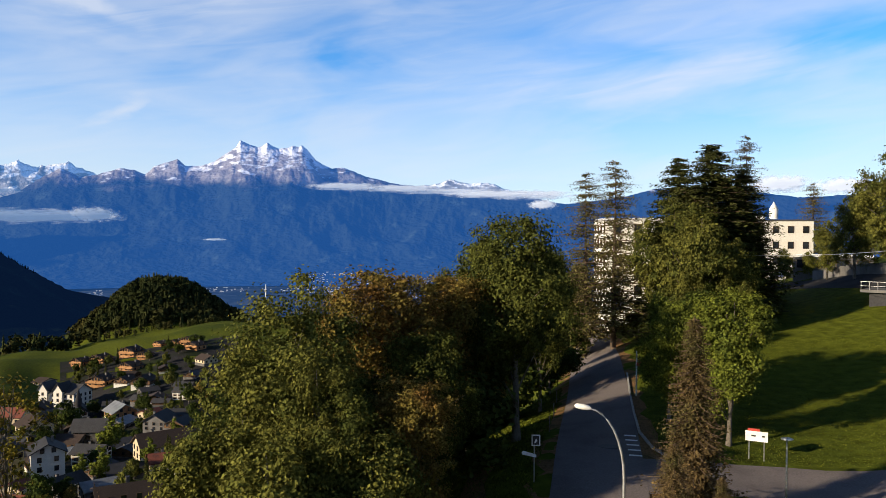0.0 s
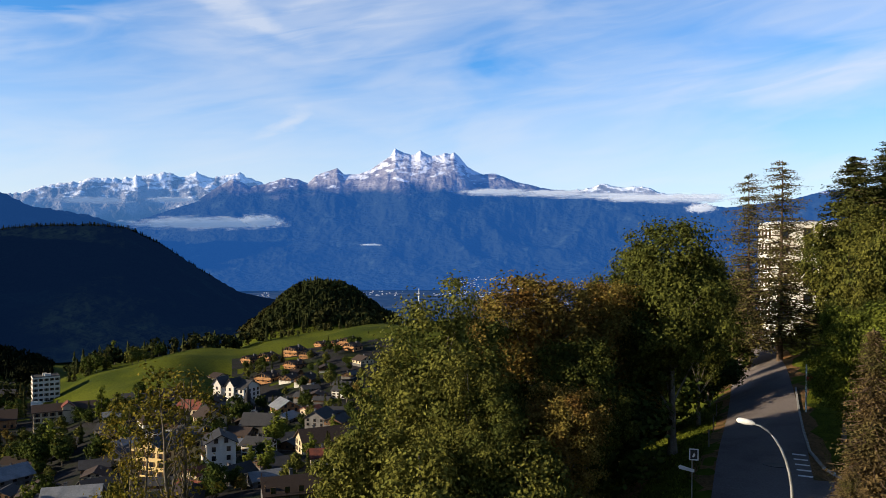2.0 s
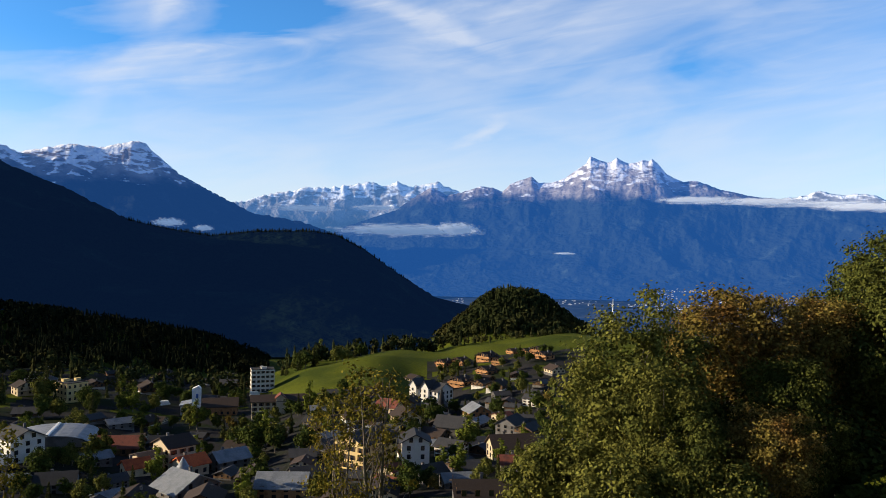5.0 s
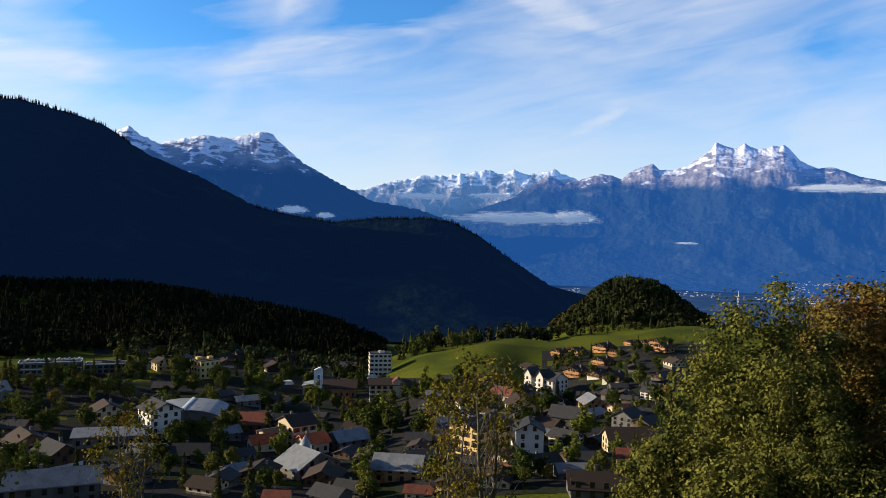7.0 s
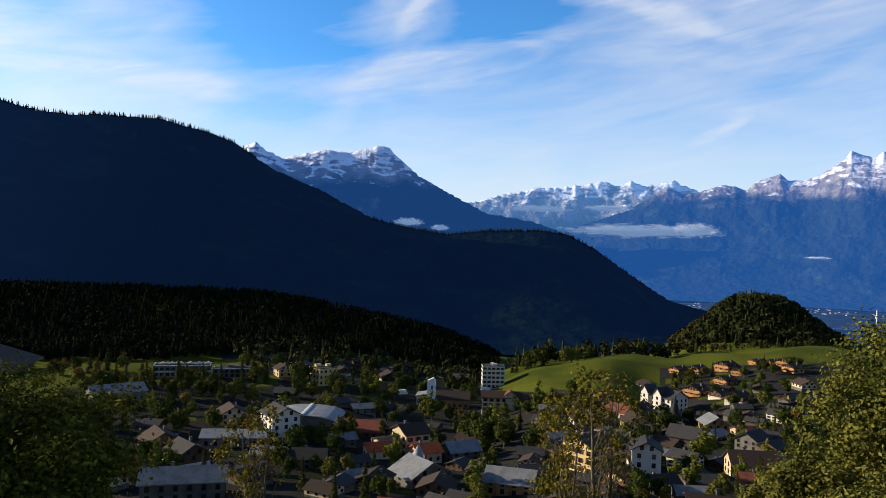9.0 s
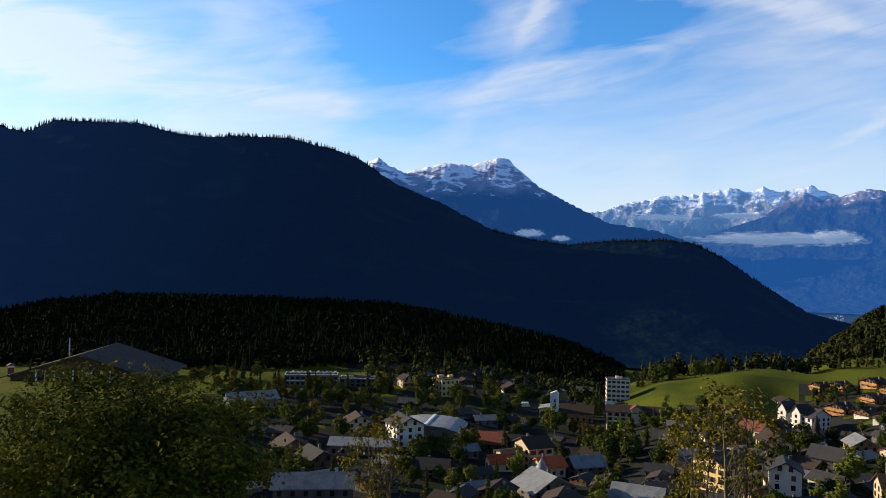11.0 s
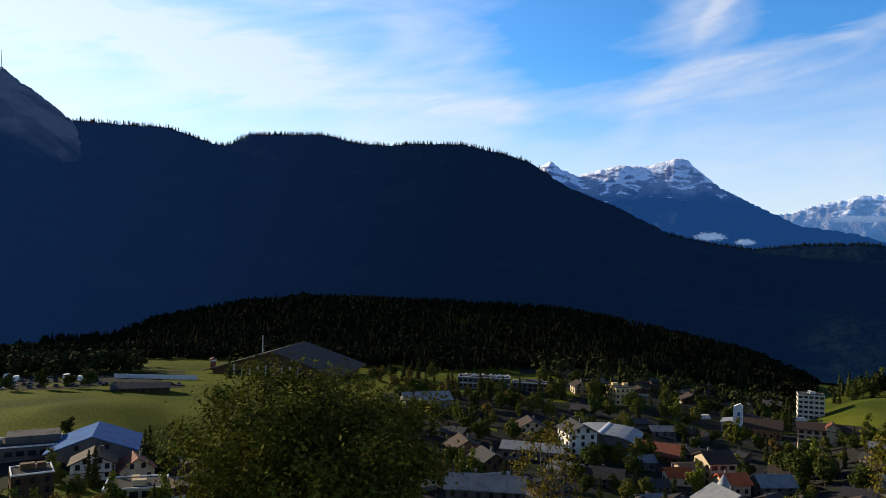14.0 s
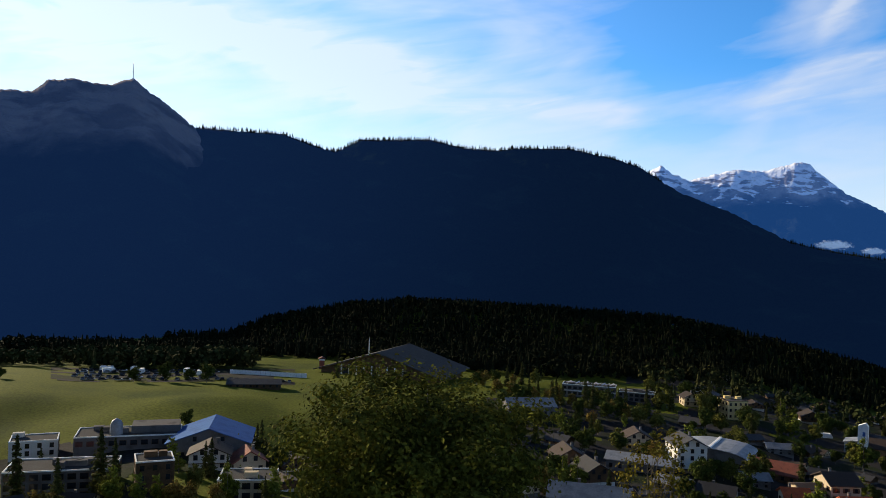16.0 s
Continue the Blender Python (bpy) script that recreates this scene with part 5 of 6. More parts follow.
# houses below the plateau
gable_house("blue_hall", "hall with a broad bright blue sheet roof", "hall", spot(-86.6, 266, -6, 15), 25, 20, 5.0, 4.4, M_GREY_WALL, M_BLUE_ROOF, "y", 1, chimney=False)
gable_house("chalet", "white-walled chalet with balconies before the blue hall", "chalet", spot(-86.7, 245, -4), 11.5, 9, 4.6, 2.6, M_PLASTER, M_ROOF_BROWN, "y", 2, balcony=True)
gable_house("chalet", "small house with a hipped brown-red roof", "chalet", spot(-84.1, 247, 10), 9.5, 8, 3.6, 3.0, M_CREAM, M_ROOF_RUST, "y", 1)
flat_block("flat_roofed_block", "long grey flat-roofed apartment block with white fittings", "building", spot(-96.0, 231, -10, 16), 27, 13, 7.6, M_GREY_WALL, 3, wide=True, boxes_on_top=5)
flat_block("white_block", "white flat-roofed house with stepped terraces", "building", spot(-97.8, 284, -4, 10), 14, 10, 7.4, M_PLASTER, 3, boxes_on_top=1)
low = flat_block("low_hall", "low wide hall with a grey roof and a small tower", "building", spot(-92.0, 274, -4, 18), 32, 14, 4.2, M_GREY_WALL, 1, wide=True, boxes_on_top=5)
tube_part("turret", [(-4, -3, 4), (-4, -3, 7.4), (-4, -3, 8.6), (-4, -3, 9.4)], [2.0, 2.0, 1.4, 0.1], M_METAL_ROOF, low, sides=12)
box_part("upper_hall", [(8, 2, 5.2, 15, 9, 2.6)], M_GREY_WALL, low)
flat_block("dark_house", "dark house with a white window column", "house", spot(-90.4, 219, 4, 7), 9.5, 9, 8.0, M_WOOD, 3, boxes_on_top=2)
flat_block("modern_house", "flat-roofed modern house with white parapets", "house", spot(-84.0, 216, -6, 10), 15, 11, 5.4, M_CREAM, 2, wide=True, boxes_on_top=2)

# chalets on the sunny edge of the meadow
CHALET_A = gable_house("chalet", "sunlit golden chalet on the edge of the meadow", "chalet", spot(-23.0, 537, -42, 8), 10.0, 8.6, 3.1, 2.0, M_WOOD_LIGHT, M_ROOF_BROWN, "y", 2, balcony=True, group=G_CHALET)
for az, d, turn, s in ((-24.2, 536, -48, 0.95), (-21.1, 537, -40, 1.15), (-23.0, 467, -36, 1.1), (-21.1, 489, -46, 1.0), (-17.2, 540, -34, 1.1), (-19.2, 560, -50, 0.75),
                       (-18.2, 558, -40, 0.75), (-16.9, 511, -44, 0.95), (-38.9, 590, -36, 1.1), (-20.2, 512, -30, 0.8)):
    copy_thing(CHALET_A, spot(az, d, turn, 8) @ Matrix.Diagonal((s, s, s, 1)))
gable_house("chalet", "bright cream chalet by a meadow track", "chalet", spot(-26.4, 494, 40, 8), 10, 7, 2.8, 1.8, M_CREAM, M_ROOF_BROWN, "y", 1, chimney=False)

# the rest of the village, in kinds
kinds = [
    gable_house("chalet", "dark timber chalet on a white base, brown roof", "chalet", spot(-45.0, 512, 12), 11, 11, 5.0, 3.0, M_WOOD, M_ROOF_BROWN, "y", 2, base=M_PLASTER, balcony=True, group=G_CHALET, faces="fl"),
    gable_house("chalet", "dark timber chalet with a grey slate roof", "chalet", spot(-39.7, 561, -14), 11, 10, 4.4, 2.8, M_WOOD, M_ROOF_GREY, "x", 2, base=M_GREY_WALL, group=G_CHALET, faces="fl"),
    gable_house("village_house", "plain pale house with a brown pitched roof", "house", spot(-27.0, 336, 20), 10, 11, 5.2, 3.0, M_CREAM, M_ROOF_BROWN, "y", 2, group=G_HOUSE, faces="fl", base=M_GREY_WALL),
    gable_house("village_house", "grey house with a grey slate roof", "house", spot(-23.6, 330, -18), 12, 10, 5.0, 3.4, M_GREY_WALL, M_ROOF_GREY, "x", 2, group=G_HOUSE, faces="fl"),
    gable_house("village_house", "white house with a grey roof and shutters", "house", spot(-24.9, 380, 35), 10, 10, 6.4, 2.8, M_PLASTER, M_ROOF_GREY, "y", 3, shutters=True, group=G_HOUSE, faces="fl"),
    gable_house("village_house", "low house with a rust-red roof", "house", spot(-28.2, 366, -30), 10, 8, 3.6, 2.6, M_CREAM, M_ROOF_RUST, "x", 1, group=G_HOUSE, faces="fl"),
    gable_house("village_house", "house with a sheet-metal roof", "house", spot(-39.6, 293, 28), 12, 9, 4.6, 2.6, M_GREY_WALL, M_METAL_ROOF, "x", 2, group=G_HOUSE, faces="fl"),
]
rng_v = random.Random(5)


def free(x, y, r):
    return all((x - a) ** 2 + (y - b) ** 2 > (r + c) ** 2 for a, b, c in TAKEN)


def fill(az0, az1, d0, d1, count, weights, r=5.2):
    made = 0
    for _ in range(count * 40):
        if made == count:
            break
        az, d = rng_v.uniform(az0, az1), math.sqrt(rng_v.uniform(d0 * d0, d1 * d1))
        if free(*polar(az, d), r):
            ob = rng_v.choices(kinds, weights)[0]
            s = rng_v.uniform(0.62, 0.92)
            copy_thing(ob, spot(az, d, rng_v.choice((-32, -15, 0, 18, 34, 60)) + rng_v.uniform(-6, 6), r) @ Matrix.Diagonal((s, s, s * rng_v.uniform(0.62, 0.85), 1)))
            made += 1


fill(-37, -15.5, 205, 300, 28, (3, 4, 2, 4, 1, 1, 2))
fill(-34, -16.5, 300, 410, 34, (4, 4, 1, 4, 1, 2, 1))
fill(-57, -37, 205, 270, 15, (4, 4, 1, 3, 0, 1, 2))
fill(-58, -37, 270, 420, 18, (5, 5, 1, 2, 0, 1, 1))
fill(-53, -38.5, 470, 660, 20, (5, 5, 1, 1, 1, 0, 0))
fill(-67, -58, 225, 330, 5, (3, 3, 1, 1, 0, 0, 1))
fill(-100, -78, 205, 290, 7, (2, 2, 2, 2, 1, 1, 1))
fill(-22, -16, 420, 500, 6, (4, 3, 1, 0, 0, 0, 0))
fill(-30, -22, 740, 800, 2, (4, 4, 1, 0, 0, 0, 0))


# ---- village ground: yards, lanes and gardens, with shade in the dark colour ----
M_YARD_SHADE = material("yards_lanes_and_shade", (0.030, 0.029, 0.031), 0.95, spread=0.4, scale=0.05, fine=1.2, bump=0.3, second=(0.019, 0.027, 0.010), coords="Position")


def draped(name, label, az0, az1, d0, d1, mat, keep, lift=0.12, step=3.0, kind="structure"):
    """A sheet laid over the ground where keep(x, y) is true."""
    na, nd = int(radians(az1 - az0) * (d0 + d1) / 2 / step), int((d1 - d0) / step)
    A, D = np.meshgrid(np.linspace(az0, az1, na), np.linspace(d0, d1, nd))
    X, Y = (D * np.sin(np.radians(A))).ravel(), (D * np.cos(np.radians(A))).ravel()
    Z = land(X, Y) + lift
    faces = [f for f in grid_faces(nd, na) if keep(X[f[0]], Y[f[0]])]
    return tagged(mesh_object(name, np.stack([X, Y, Z], -1), faces, [mat], None, True), label, "ground", kind=kind)


def patchy(scale, level, seed):
    return lambda x, y: noise.noise(Vector((x / scale, y / scale, seed))) > level


# these sheets darken the grass where houses and trees would shade it
draped("village_ground", "asphalt lanes and yards between the houses, darkened to stand for shade", -67, -15.5, 196, 430, M_YARD_SHADE, patchy(26, -0.45, 3.0))
draped("hillside_gardens", "gardens and lanes at the far side of the village, shade in their colour", -57, -38, 430, 650, M_YARD_SHADE, patchy(40, -0.35, 4.0))
draped("chalet_ground_shade", "dark sheet standing for shaded ground among the meadow chalets", -25.5, -14, 425, 556, M_YARD_SHADE, patchy(15, -0.25, 6.0))
draped("car_park", "grey car park below the forest hill", -97, -81, 428, 520, M_YARD_SHADE, patchy(19, -0.12, 8.0))
draped("lane", "asphalt yards among the lower houses", -100, -79, 200, 296, M_YARD_SHADE, patchy(24, -0.1, 5.0))

# ---- trees of the village and the hills ----
G_VT = "trees among the village houses"
small = [
    leafy_tree("garden_tree", "round green garden tree among houses", 31, 11, 3.8, 1.5, 85, 26, 0.55, M_LEAF, lumps=6, group=G_VT, spread=1.2),
    leafy_tree("garden_tree", "dark green broad tree among houses", 32, 10, 4.4, 1.2, 85, 26, 0.55, M_LEAF_DARK, lumps=6, group=G_VT, spread=1.2),
    leafy_tree("garden_tree", "tall light green tree among houses", 33, 13, 3.2, 1.5, 85, 26, 0.55, M_LEAF_BRIGHT, lumps=7, group=G_VT, spread=1.2),
    conifer("garden_spruce", "dark spruce among houses", 34, 14, 2.8, 0.6, 22, 7, 8, M_NEEDLE, 0.35, 0.8, 0.9, group=G_VT),
    leafy_tree("garden_tree", "reddish autumn tree among houses", 35, 9, 3.6, 1.2, 85, 26, 0.5, M_LEAF_AUTUMN, lumps=6, group=G_VT, spread=1.2),
]
for i, (az, d) in enumerate(((-48.6, 300), (-38.6, 330), (-66.0, 330), (-62.2, 400), (-65.2, 452))):
    small[i].matrix_basis = Matrix.Translation(ground_at(az, d))
rng_t = random.Random(9)


def tree_at(kind, az, d, s=1.0):
    g = ground_at(az, d)
    copy_thing(small[kind], Matrix.Translation(g) @ Matrix.Rotation(rng_t.uniform(0, 6.28), 4, "Z") @ Matrix.Diagonal((s, s, s * rng_t.uniform(0.9, 1.15), 1)))


# single trees that stand out
for kind, az, d, s in ((2, -41.8, 385, 1.1), (0, -42.3, 388, 1.0), (2, -37.3, 330, 1.2), (0, -36.6, 326, 1.1), (1, -37.9, 318, 1.2), (2, -22.6, 282, 1.2), (1, -25.0, 350, 1.2),
                       (0, -20.0, 330, 0.9), (1, -51.2, 468, 1.1), (0, -51.6, 462, 1.2), (0, -44.6, 452, 0.8), (2, -34.0, 372, 1.1), (0, -33.0, 366, 1.2), (0, -26.4, 318, 0.8),
                       (3, -86.6, 232, 0.9), (3, -93.8, 218, 1.35), (3, -92.9, 214, 1.0), (3, -98.8, 214, 1.3), (3, -96.4, 204, 1.1), (3, -83.2, 262, 1.0), (2, -93.0, 200, 0.8), (2, -91.3, 198, 0.7),
                       (1, -91.9, 431, 0.8), (1, -89.9, 430, 0.9), (1, -88.3, 429, 0.75), (1, -87.1, 422, 0.95), (1, -99.9, 430, 0.6), (1, -88.3, 302, 0.6),
                       (1, -67.6, 300, 1.1), (1, -60.7, 315, 1.0), (4, -89.0, 196, 0.8), (4, -88.0, 192, 0.7), (4, -86.2, 196, 0.7), (3, -78.0, 470, 0.9)):
    tree_at(kind, az, d, s)


def grove(az0, az1, d0, d1, count, weights, lo=0.6, hi=1.1, r=1.5, clear=True):
    for _ in range(count):
        for _try in range(30):
            az, d = rng_t.uniform(az0, az1), math.sqrt(rng_t.uniform(d0 * d0, d1 * d1))
            if not clear or free(*polar(az, d), r):
                tree_at(rng_t.choices(range(5), weights)[0], az, d, rng_t.uniform(lo, hi))
                break


grove(-66, -36, 200, 420, 130, (4, 5, 1, 2, 1), 0.5, 0.95)
grove(-36, -16, 200, 420, 105, (3, 5, 1, 2, 1), 0.45, 0.85)
grove(-56, -38, 430, 520, 42, (4, 6, 1, 4, 0), 0.6, 1.1)
grove(-66, -55, 405, 455, 22, (1, 3, 0, 6, 1), 0.6, 1.0)
grove(-100, -78, 196, 292, 26, (2, 4, 1, 4, 1), 0.5, 0.9)
grove(-36, -30, 585, 625, 16, (3, 2, 1, 5, 0), 0.8, 1.3)
grove(-25, -15, 440, 545, 34, (3, 5, 0, 2, 0), 0.4, 0.7)
grove(-68, -62, 440, 500, 12, (1, 3, 0, 1, 4), 0.7, 1.0)
tree_at(2, -33.2, 650, 1.4)
tree_at(3, -32.3, 655, 1.0)


def forest(name, label, seed, spots, mat, broad=0.0):
    """Many small trees as one mesh: jagged cones for conifers, lumpy clumps for broadleaf trees."""
    rng = np.random.default_rng(seed)
    V, F = [], []
    base = 0
    for x, y, z, h in spots:
        w = rng.uniform(0, 6.28)
        if rng.random() < broad:
            r = h * rng.uniform(0.28, 0.4)
            n = 46
            d = rng.normal(0, 1, (n, 3))
            d /= np.linalg.norm(d, axis=1)[:, None]
            c = np.array([x, y, z + h * 0.58]) + d * np.array([r, r, h * 0.4]) * rng.uniform(0.75, 1.05, (n, 1))
            v, f = leaves(c, d, np.full(n, h * 0.2), rng, 1.2)
            V.append(v)
            F.append(f + base)
            base += len(v)
            continue
        for k in range(5):
            zz, r = z + h * (0.12 + 0.19 * k), h * 0.2 * (1 - k * 0.17)
            n = 6
            a = w + k + np.arange(n) * 2 * math.pi / n
            rr = r * rng.uniform(0.75, 1.15, n)
            ring = np.stack([x + rr * np.cos(a), y + rr * np.sin(a), np.full(n, zz) + rng.normal(0, 0.03 * h, n)], 1)
            V.append(np.concatenate([ring, [[x, y, zz + h * 0.26]]]))
            F.append(np.array([[base + i, base + (i + 1) % n, base + n, base + n] for i in range(n)]))
            base += n + 1
    V, F = np.concatenate(V), np.concatenate(F)
    me = bpy.data.meshes.new(name)
    me.from_pydata(V.tolist(), [], [list(dict.fromkeys(f)) for f in F.tolist()])
    me.materials.append(mat)
    return tagged(new(name, me), label, "forest", kind="stuff")


# spruce green taken near black: the back-lit shade is in the colour
M_FOREST_SHADED = material("forest_green_shaded", (0.010, 0.013, 0.006), 0.95, spread=0.3, scale=0.02, fine=0.3, bump=0, second=(0.013, 0.014, 0.006), per_island=0.45, coords="Position")
M_FOREST_LIGHT = material("mixed_wood_green", (0.030, 0.037, 0.013), 0.95, spread=0.3, scale=0.02, fine=0.3, bump=0, second=(0.044, 0.042, 0.014), per_island=0.45, coords="Position")
rng_f = np.random.default_rng(77)


def scatter(n, az0, az1, d0, d1, lo, hi, keep=None):
    az, d = rng_f.uniform(az0, az1, n), np.sqrt(rng_f.uniform(d0 * d0, d1 * d1, n))
    x, y = d * np.sin(np.radians(az)), d * np.cos(np.radians(az))
    z, h = land(x, y), rng_f.uniform(lo, hi, n)
    ok = np.ones(n, bool) if keep is None else keep(az, d)
    return [(a, b, c - 0.4, e) for a, b, c, e, k in zip(x, y, z, h, ok) if k]


edge = lambda az, d: d > np.interp(az, [-92, -84, -78, -66, -60, -48, -38], [700, 640, 600, 545, 560, 650, 700])
def rim(az, d):
    """Just behind the crest of the meadow."""
    back = d - np.interp(az, [-36, -28, -22, -15, -8], [622, 652, 690, 730, 760])
    return (back > 0) & (back < 34)


forest("forest_hill_trees", "dark spruce forest covering a long low hill", 1, scatter(8200, -90, -37, 540, 880, 7, 12, edge), M_FOREST_SHADED, 0.3)
forest("knoll_trees", "mixed wood covering a rounded knoll beyond the meadow", 2,
       [s for s in scatter(3400, -26.5, -12.5, 800, 1060, 9, 16) if math.hypot(s[0] + 306, (s[1] - 878) * 0.9) < 92], M_FOREST_LIGHT, 0.65)
forest("field_edge_trees", "broad green trees behind the car park and fields", 11, scatter(150, -95, -84, 505, 575, 9, 15) + scatter(120, -106, -93, 520, 620, 8, 12), M_FOREST_LIGHT, 0.95)
forest("meadow_edge_trees", "trees along the far edge of the meadow", 12, scatter(420, -36, -23, 620, 760, 8, 16, rim) + scatter(330, -23, -12, 680, 790, 5, 9, rim), M_FOREST_LIGHT, 0.6)
forest("upper_village_trees", "dark trees among the highest houses", 13, scatter(130, -56, -38, 520, 650, 7, 13), M_FOREST_LIGHT, 0.7)
forest("far_hill_trees", "dark trees along the far side of the fields", 3, scatter(700, -108, -88, 600, 800, 9, 15), M_FOREST_SHADED, 0.4)


# ---- vehicles on the car park ----
M_TYRE = material("rubber", (0.02, 0.02, 0.02), 0.9, spread=0.2, scale=2, fine=10, bump=0)
M_CAR_SILVER = material("silver_car_paint", (0.38, 0.39, 0.41), 0.35, 0.5, spread=0.05, scale=1, fine=8, bump=0, per_object=0.4)
M_CAR_DARK = material("dark_car_paint", (0.035, 0.04, 0.055), 0.35, 0.2, spread=0.05, scale=1, fine=8, bump=0, per_object=0.6)


def vehicle(name, label, body, cabin, mat, at):
    """Body and glazed cabin from side outlines, on four wheels."""
    ob = thing(name, label, "vehicle", "parked vehicles", at)
    width = 0.95 if name == "car" else 1.1
    prism_part("body", body, -width, width, mat, ob)
    prism_part("cabin", cabin, -width * 0.88, width * 0.88, M_GLASS_DARK, ob, "dark glazed cabin")
    x0, x1 = min(p[0] for p in body), max(p[0] for p in body)
    for x in (x0 + 0.85, x1 - 0.85):
        for y in (-width, width):
            V, F = tubes([([(x, y - 0.12, 0.32), (x, y + 0.12, 0.32)], [0.33, 0.33])], 12)
            child("wheel", quick_mesh("wheel", V, F, M_TYRE, True), ob)
    return ob


CAR = [(-2.1, 0.3), (2.1, 0.3), (2.15, 0.75), (1.3, 0.9), (-2.1, 0.95)]
CAR_TOP = [(1.2, 0.9), (0.55, 1.42), (-1.2, 1.45), (-1.95, 0.95)]
VAN = [(-3.2, 0.4), (3.0, 0.4), (3.1, 1.2), (2.4, 1.7), (1.9, 2.9), (-3.2, 2.9)]
VAN_TOP = [(2.42, 1.72), (2.55, 1.74), (2.1, 2.6), (1.9, 2.6)]
fleet = [
    vehicle("camper_van", "white camper van parked on the car park", VAN, VAN_TOP, M_WHITE, facing(-93.5, 486, 10)),
    vehicle("car", "silver car parked on the car park", CAR, CAR_TOP, M_CAR_SILVER, facing(-90.0, 441, -12)),
    vehicle("car", "dark car parked on the car park", CAR, CAR_TOP, M_CAR_DARK, facing(-88.0, 438, 4)),
]
rng_c = random.Random(3)
slots = [(az, d) for d in (437, 452, 468, 484, 500) for az in np.arange(-95.5, -81.2, 0.5) if az < -86 or d < 440]
for az, d in rng_c.sample(slots, 84):
    az += rng_c.uniform(-0.15, 0.15)
    if free(*polar(az, d), 2.5):
        kind = rng_c.choices((0, 1, 2), (1, 5, 3) if d > 460 else (0, 4, 3))[0]
        copy_thing(fleet[kind], facing(az, d, rng_c.choice((0, 90, 75)) + rng_c.uniform(-6, 6), 0.14))
for az, d, k in ((-37.9, 526, 0), (-37.2, 528, 1), (-44.0, 470, 0), (-60.2, 300, 1), (12.4, 132, 1), (10.9, 121, 2)):
    copy_thing(fleet[k], facing(az, d, 20, 0.14))

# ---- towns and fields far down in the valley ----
# unlit house walls that emit a blue haze tint
M_TOWN = material("far_house_walls", (0.36, 0.34, 0.33), 0.9, spread=0.2, scale=0.01, fine=0.1, bump=0, per_island=0.6, haze_glow=(0.04, 0.09, 0.19), coords="Position")


def town(name, label, seed, n, az0, az1, d0, d1, lift, grow, size):
    """Many tiny far houses as one mesh."""
    rng = np.random.default_rng(seed)
    rows = []
    for _ in range(n):
        az, d = rng.uniform(az0, az1), rng.uniform(d0, d1)
        if noise.noise(Vector((az * 0.9, d * 0.012, seed))) < -0.05:
            continue
        x, y = polar(az, d)
        s = rng.uniform(0.5, 1.3) * size
        z = float(land(x, y)[0]) + lift + (d - d0) * grow
        rows.append((x, y, z, s * rng.uniform(1, 2.2), s, s * 0.8))
    V, F = boxes(rows)
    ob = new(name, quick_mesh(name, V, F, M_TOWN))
    return tagged(ob, label, "town", kind="stuff")


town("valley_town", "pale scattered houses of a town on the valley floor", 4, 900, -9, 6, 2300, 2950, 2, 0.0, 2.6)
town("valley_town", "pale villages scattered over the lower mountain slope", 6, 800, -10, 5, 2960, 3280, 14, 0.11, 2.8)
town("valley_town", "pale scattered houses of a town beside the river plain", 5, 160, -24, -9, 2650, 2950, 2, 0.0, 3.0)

# ---- low clouds along the mountains ----
def cloud_material(name, seed, opacity):
    m = bpy.data.materials.new(name)
    m.use_nodes = True
    nt = m.node_tree
    nt.nodes.clear()
    n, link = nt.nodes.new, nt.links.new
    out, df, em, tr, mx, ad = (n(k) for k in ("ShaderNodeOutputMaterial", "ShaderNodeBsdfDiffuse", "ShaderNodeEmission", "ShaderNodeBsdfTransparent", "ShaderNodeMixShader", "ShaderNodeAddShader"))
    tc, ln, nz, mp = n("ShaderNodeTexCoord"), n("ShaderNodeVectorMath"), n("ShaderNodeTexNoise"), n("ShaderNodeMapping")
    df.inputs["Color"].default_value = (0.42, 0.44, 0.48, 1)
    # blue light scattered in the cloud, painted as emission of its surface
    em.inputs["Color"].default_value, em.inputs["Strength"].default_value = (0.11, 0.18, 0.31, 1), 0.66
    ln.operation = "LENGTH"
    flat = n("ShaderNodeMapping")
    flat.inputs["Scale"].default_value = (1, 0, 1)
    link(tc.outputs["Object"], flat.inputs["Vector"])
    link(flat.outputs[0], ln.inputs[0])
    mp.inputs["Location"].default_value = (seed, seed, 0)
    mp.inputs["Scale"].default_value = (4.5, 1.5, 2.2)
    link(tc.outputs["Object"], mp.inputs["Vector"])
    link(mp.outputs[0], nz.inputs["Vector"])
    nz.inputs["Scale"].default_value, nz.inputs["Detail"].default_value = 1.0, 7
    a, b, c = n("ShaderNodeMath"), n("ShaderNodeMath"), n("ShaderNodeMapRange")
    a.operation, a.inputs[1].default_value = "MULTIPLY", 1.4
    link(nz.outputs["Fac"], a.inputs[0])
    b.operation = "SUBTRACT"
    link(a.outputs[0], b.inputs[0])
    link(ln.outputs["Value"], b.inputs[1])
    c.interpolation_type = "SMOOTHSTEP"
    c.inputs["From Min"].default_value, c.inputs["From Max"].default_value, c.inputs["To Max"].default_value = -0.25, 0.3, opacity
    link(b.outputs[0], c.inputs["Value"])
    link(df.outputs[0], ad.inputs[0])
    link(em.outputs[0], ad.inputs[1])
    link(c.outputs[0], mx.inputs[0])
    link(tr.outputs[0], mx.inputs[1])
    link(ad.outputs[0], mx.inputs[2])
    link(mx.outputs[0], out.inputs[0])
    return m


M_CLOUD = [cloud_material("cloud_soft", 1.3, 0.75), cloud_material("cloud_bank", 7.1, 0.85)]


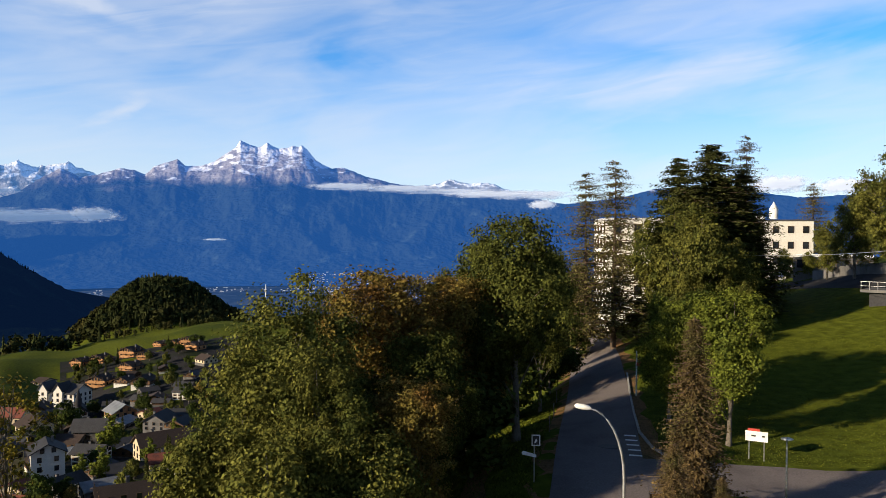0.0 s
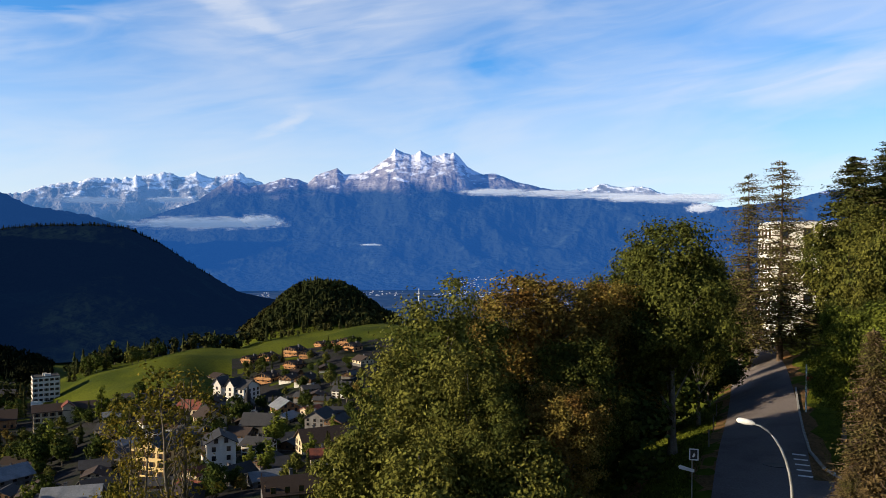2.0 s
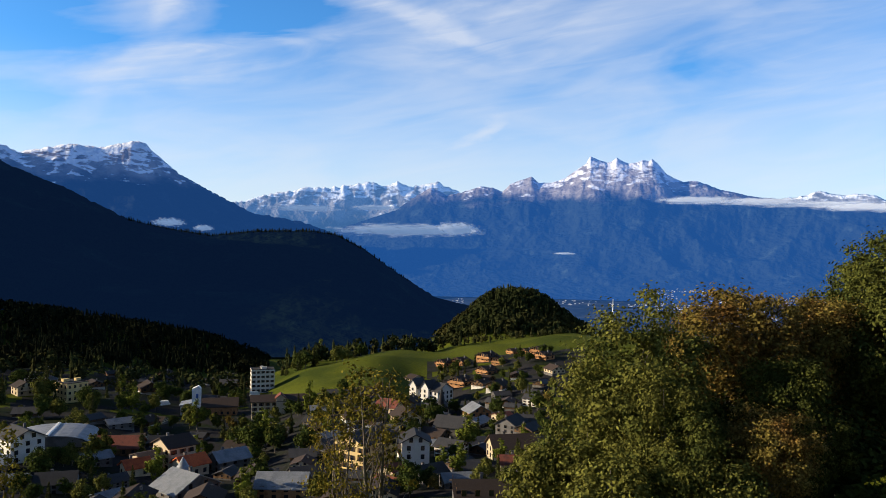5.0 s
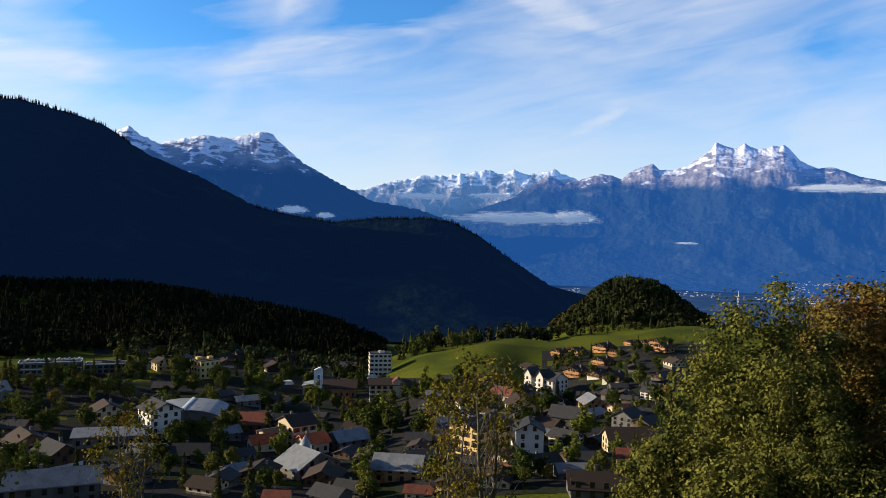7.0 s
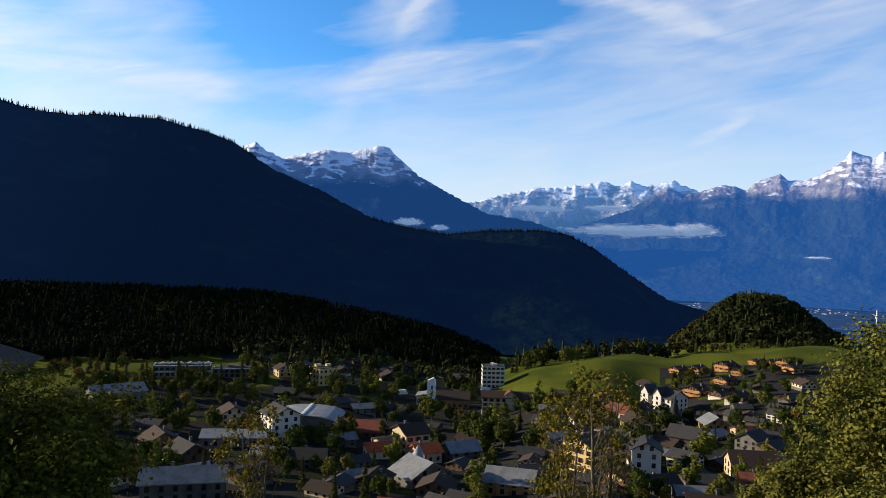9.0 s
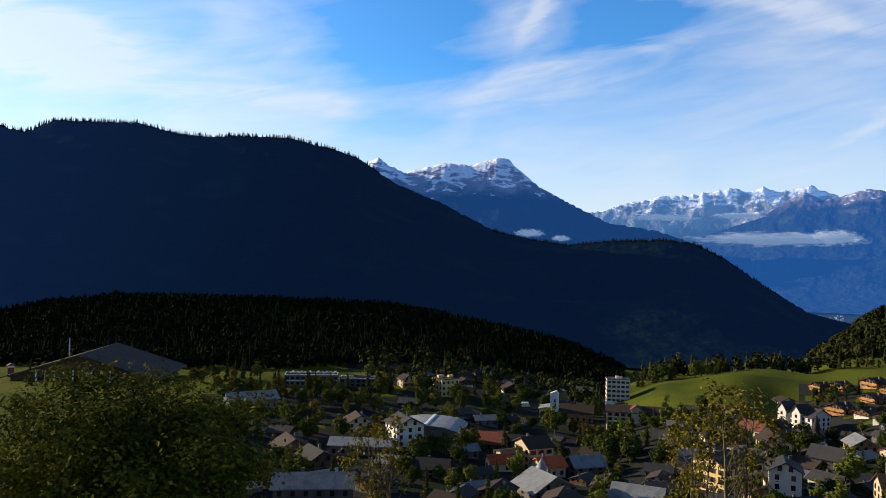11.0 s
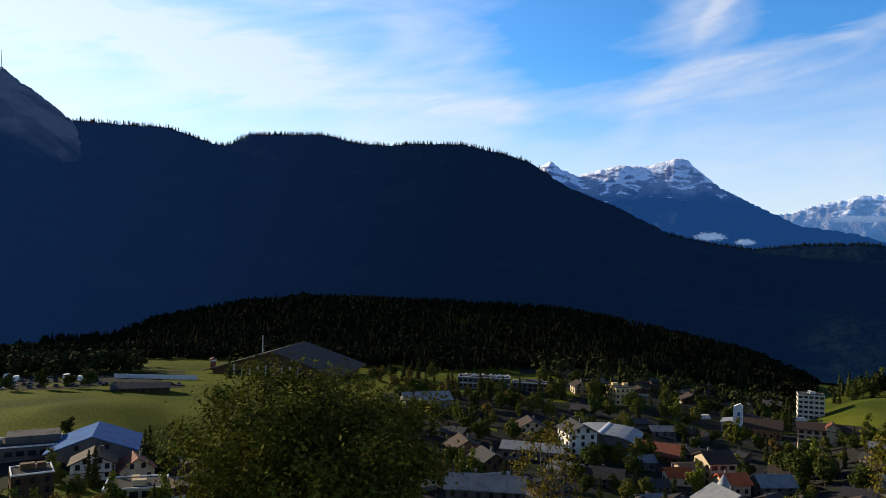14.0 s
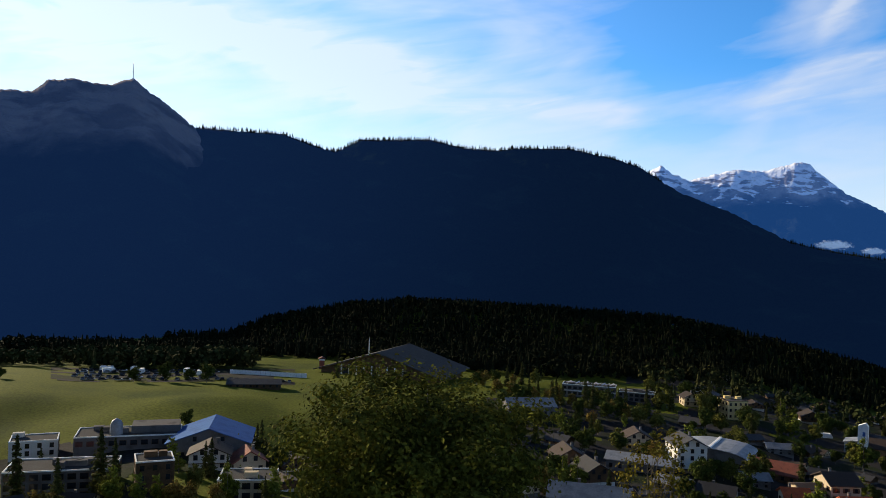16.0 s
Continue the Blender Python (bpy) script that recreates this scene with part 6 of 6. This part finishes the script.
def cloud(label, az, el, d, wide, high, kind=0, deep=20.0, tilt=0.0):
    """A long soft bank of cloud: a thin lens whose edges dissolve."""
    bm = bmesh.new()
    bmesh.ops.create_icosphere(bm, subdivisions=4, radius=1.0)
    me = bpy.data.meshes.new("cloud")
    for v in bm.verts:
        v.co.z += 0.25 * noise.noise(v.co * 2.3 + Vector((az, 0, 0)))
    bm.to_mesh(me)
    bm.free()
    me.polygons.foreach_set("use_smooth", np.ones(len(me.polygons), bool))
    me.materials.append(M_CLOUD[kind])
    ob = new("cloud", me)
    x, y = polar(az, d)
    ob.matrix_basis = Matrix.Translation((x, y, EYE + d * math.tan(radians(el)))) @ Matrix.Rotation(radians(-az), 4, "Z") @ Matrix.Rotation(radians(tilt), 4, "Y") @ Matrix.Diagonal((wide, deep, high, 1))
    tagged(ob, label, "cloud", "low clouds along the mountains", "structure")


cloud("long grey-white cloud bank lying across the valley", -27.2, 1.15, 2600, 270, 25, 1)
cloud("rounded end of a long cloud bank", -23.6, 1.3, 2600, 95, 26, 1)
cloud("thin cloud band hanging under the summits", -6.5, 3.55, 3500, 190, 22, 0)
cloud("thin cloud band along the crest", 1.0, 3.25, 3600, 300, 18, 0)
cloud("thin cloud band along the crest", 7.0, 3.0, 3600, 240, 26, 0)
cloud("thin cloud band along the crest", -2.5, 3.45, 3550, 230, 20, 0)
cloud("thin cloud band along the crest", 4.5, 3.05, 3500, 260, 22, 0)
cloud("white cloud puff below the crest", 8.0, 2.3, 3300, 70, 24, 1)
cloud("wisps of cloud below the snowy range", -34.5, 2.6, 3500, 170, 18, 0)
cloud("wisps of cloud below the snowy range", -29.5, 2.75, 3500, 120, 16, 0)
# no cloud: a pale lens paints the sunlit field on the slope
cloud("small pale patch standing for a sunlit field on the forested slope", -15.6, -0.35, 3150, 52, 6, 1)
cloud("white cloud puff behind the dark ridge", -43.9, 1.35, 2600, 55, 16, 1)
cloud("white cloud puff behind the dark ridge", -41.6, 1.0, 2600, 35, 12, 1)
cloud("white cloud above the far crest", 24.0, 3.6, 3900, 170, 48, 0)
cloud("white cloud above the far crest", 28.0, 3.4, 3900, 150, 45, 0)


# ---- trees along the skyline of the dark ridge, masts ----
def skyline():
    rng = np.random.default_rng(8)
    az = np.concatenate([rng.uniform(-90, -55, 900), rng.uniform(-47, -27, 420)])
    h = np.interp(az, [a for a, z in RIDGE_CREST], [z for a, z in RIDGE_CREST])
    d = rng.uniform(1965, 2000, len(az))
    spots = [(*polar(a, b), EYE + c - 5, e) for a, b, c, e in zip(az, d, h, rng.uniform(5, 11, len(az)))]
    forest("ridge_trees", "dark spruces along the skyline of the ridge", 6, spots, M_FOREST_SHADED, 0.0)


skyline()
mast = thing("radio_mast", "thin mast on the rocky summit", "mast", at=Vector((*polar(-92.6, 1990), EYE + 384)))
tube_part("pole", [(0, 0, 0), (0, 0, 20), (0, 0, 42)], [1.1, 0.8, 0.4], M_STEEL, mast)
tube_part("collar", [(0, 0, 20), (0, 0, 22)], [1.6, 1.6], M_STEEL, mast)
mast = thing("radio_mast", "pale mast beyond the meadow", "mast", at=ground_at(-12.1, 780))
tube_part("pole", [(0, 0, -1), (0, 0, 26), (0, 0, 38)], [0.6, 0.5, 0.3], M_WHITE, mast)
tube_part("drum", [(0, 0, 30), (0, 0, 32)], [1.1, 1.1], M_WHITE, mast)
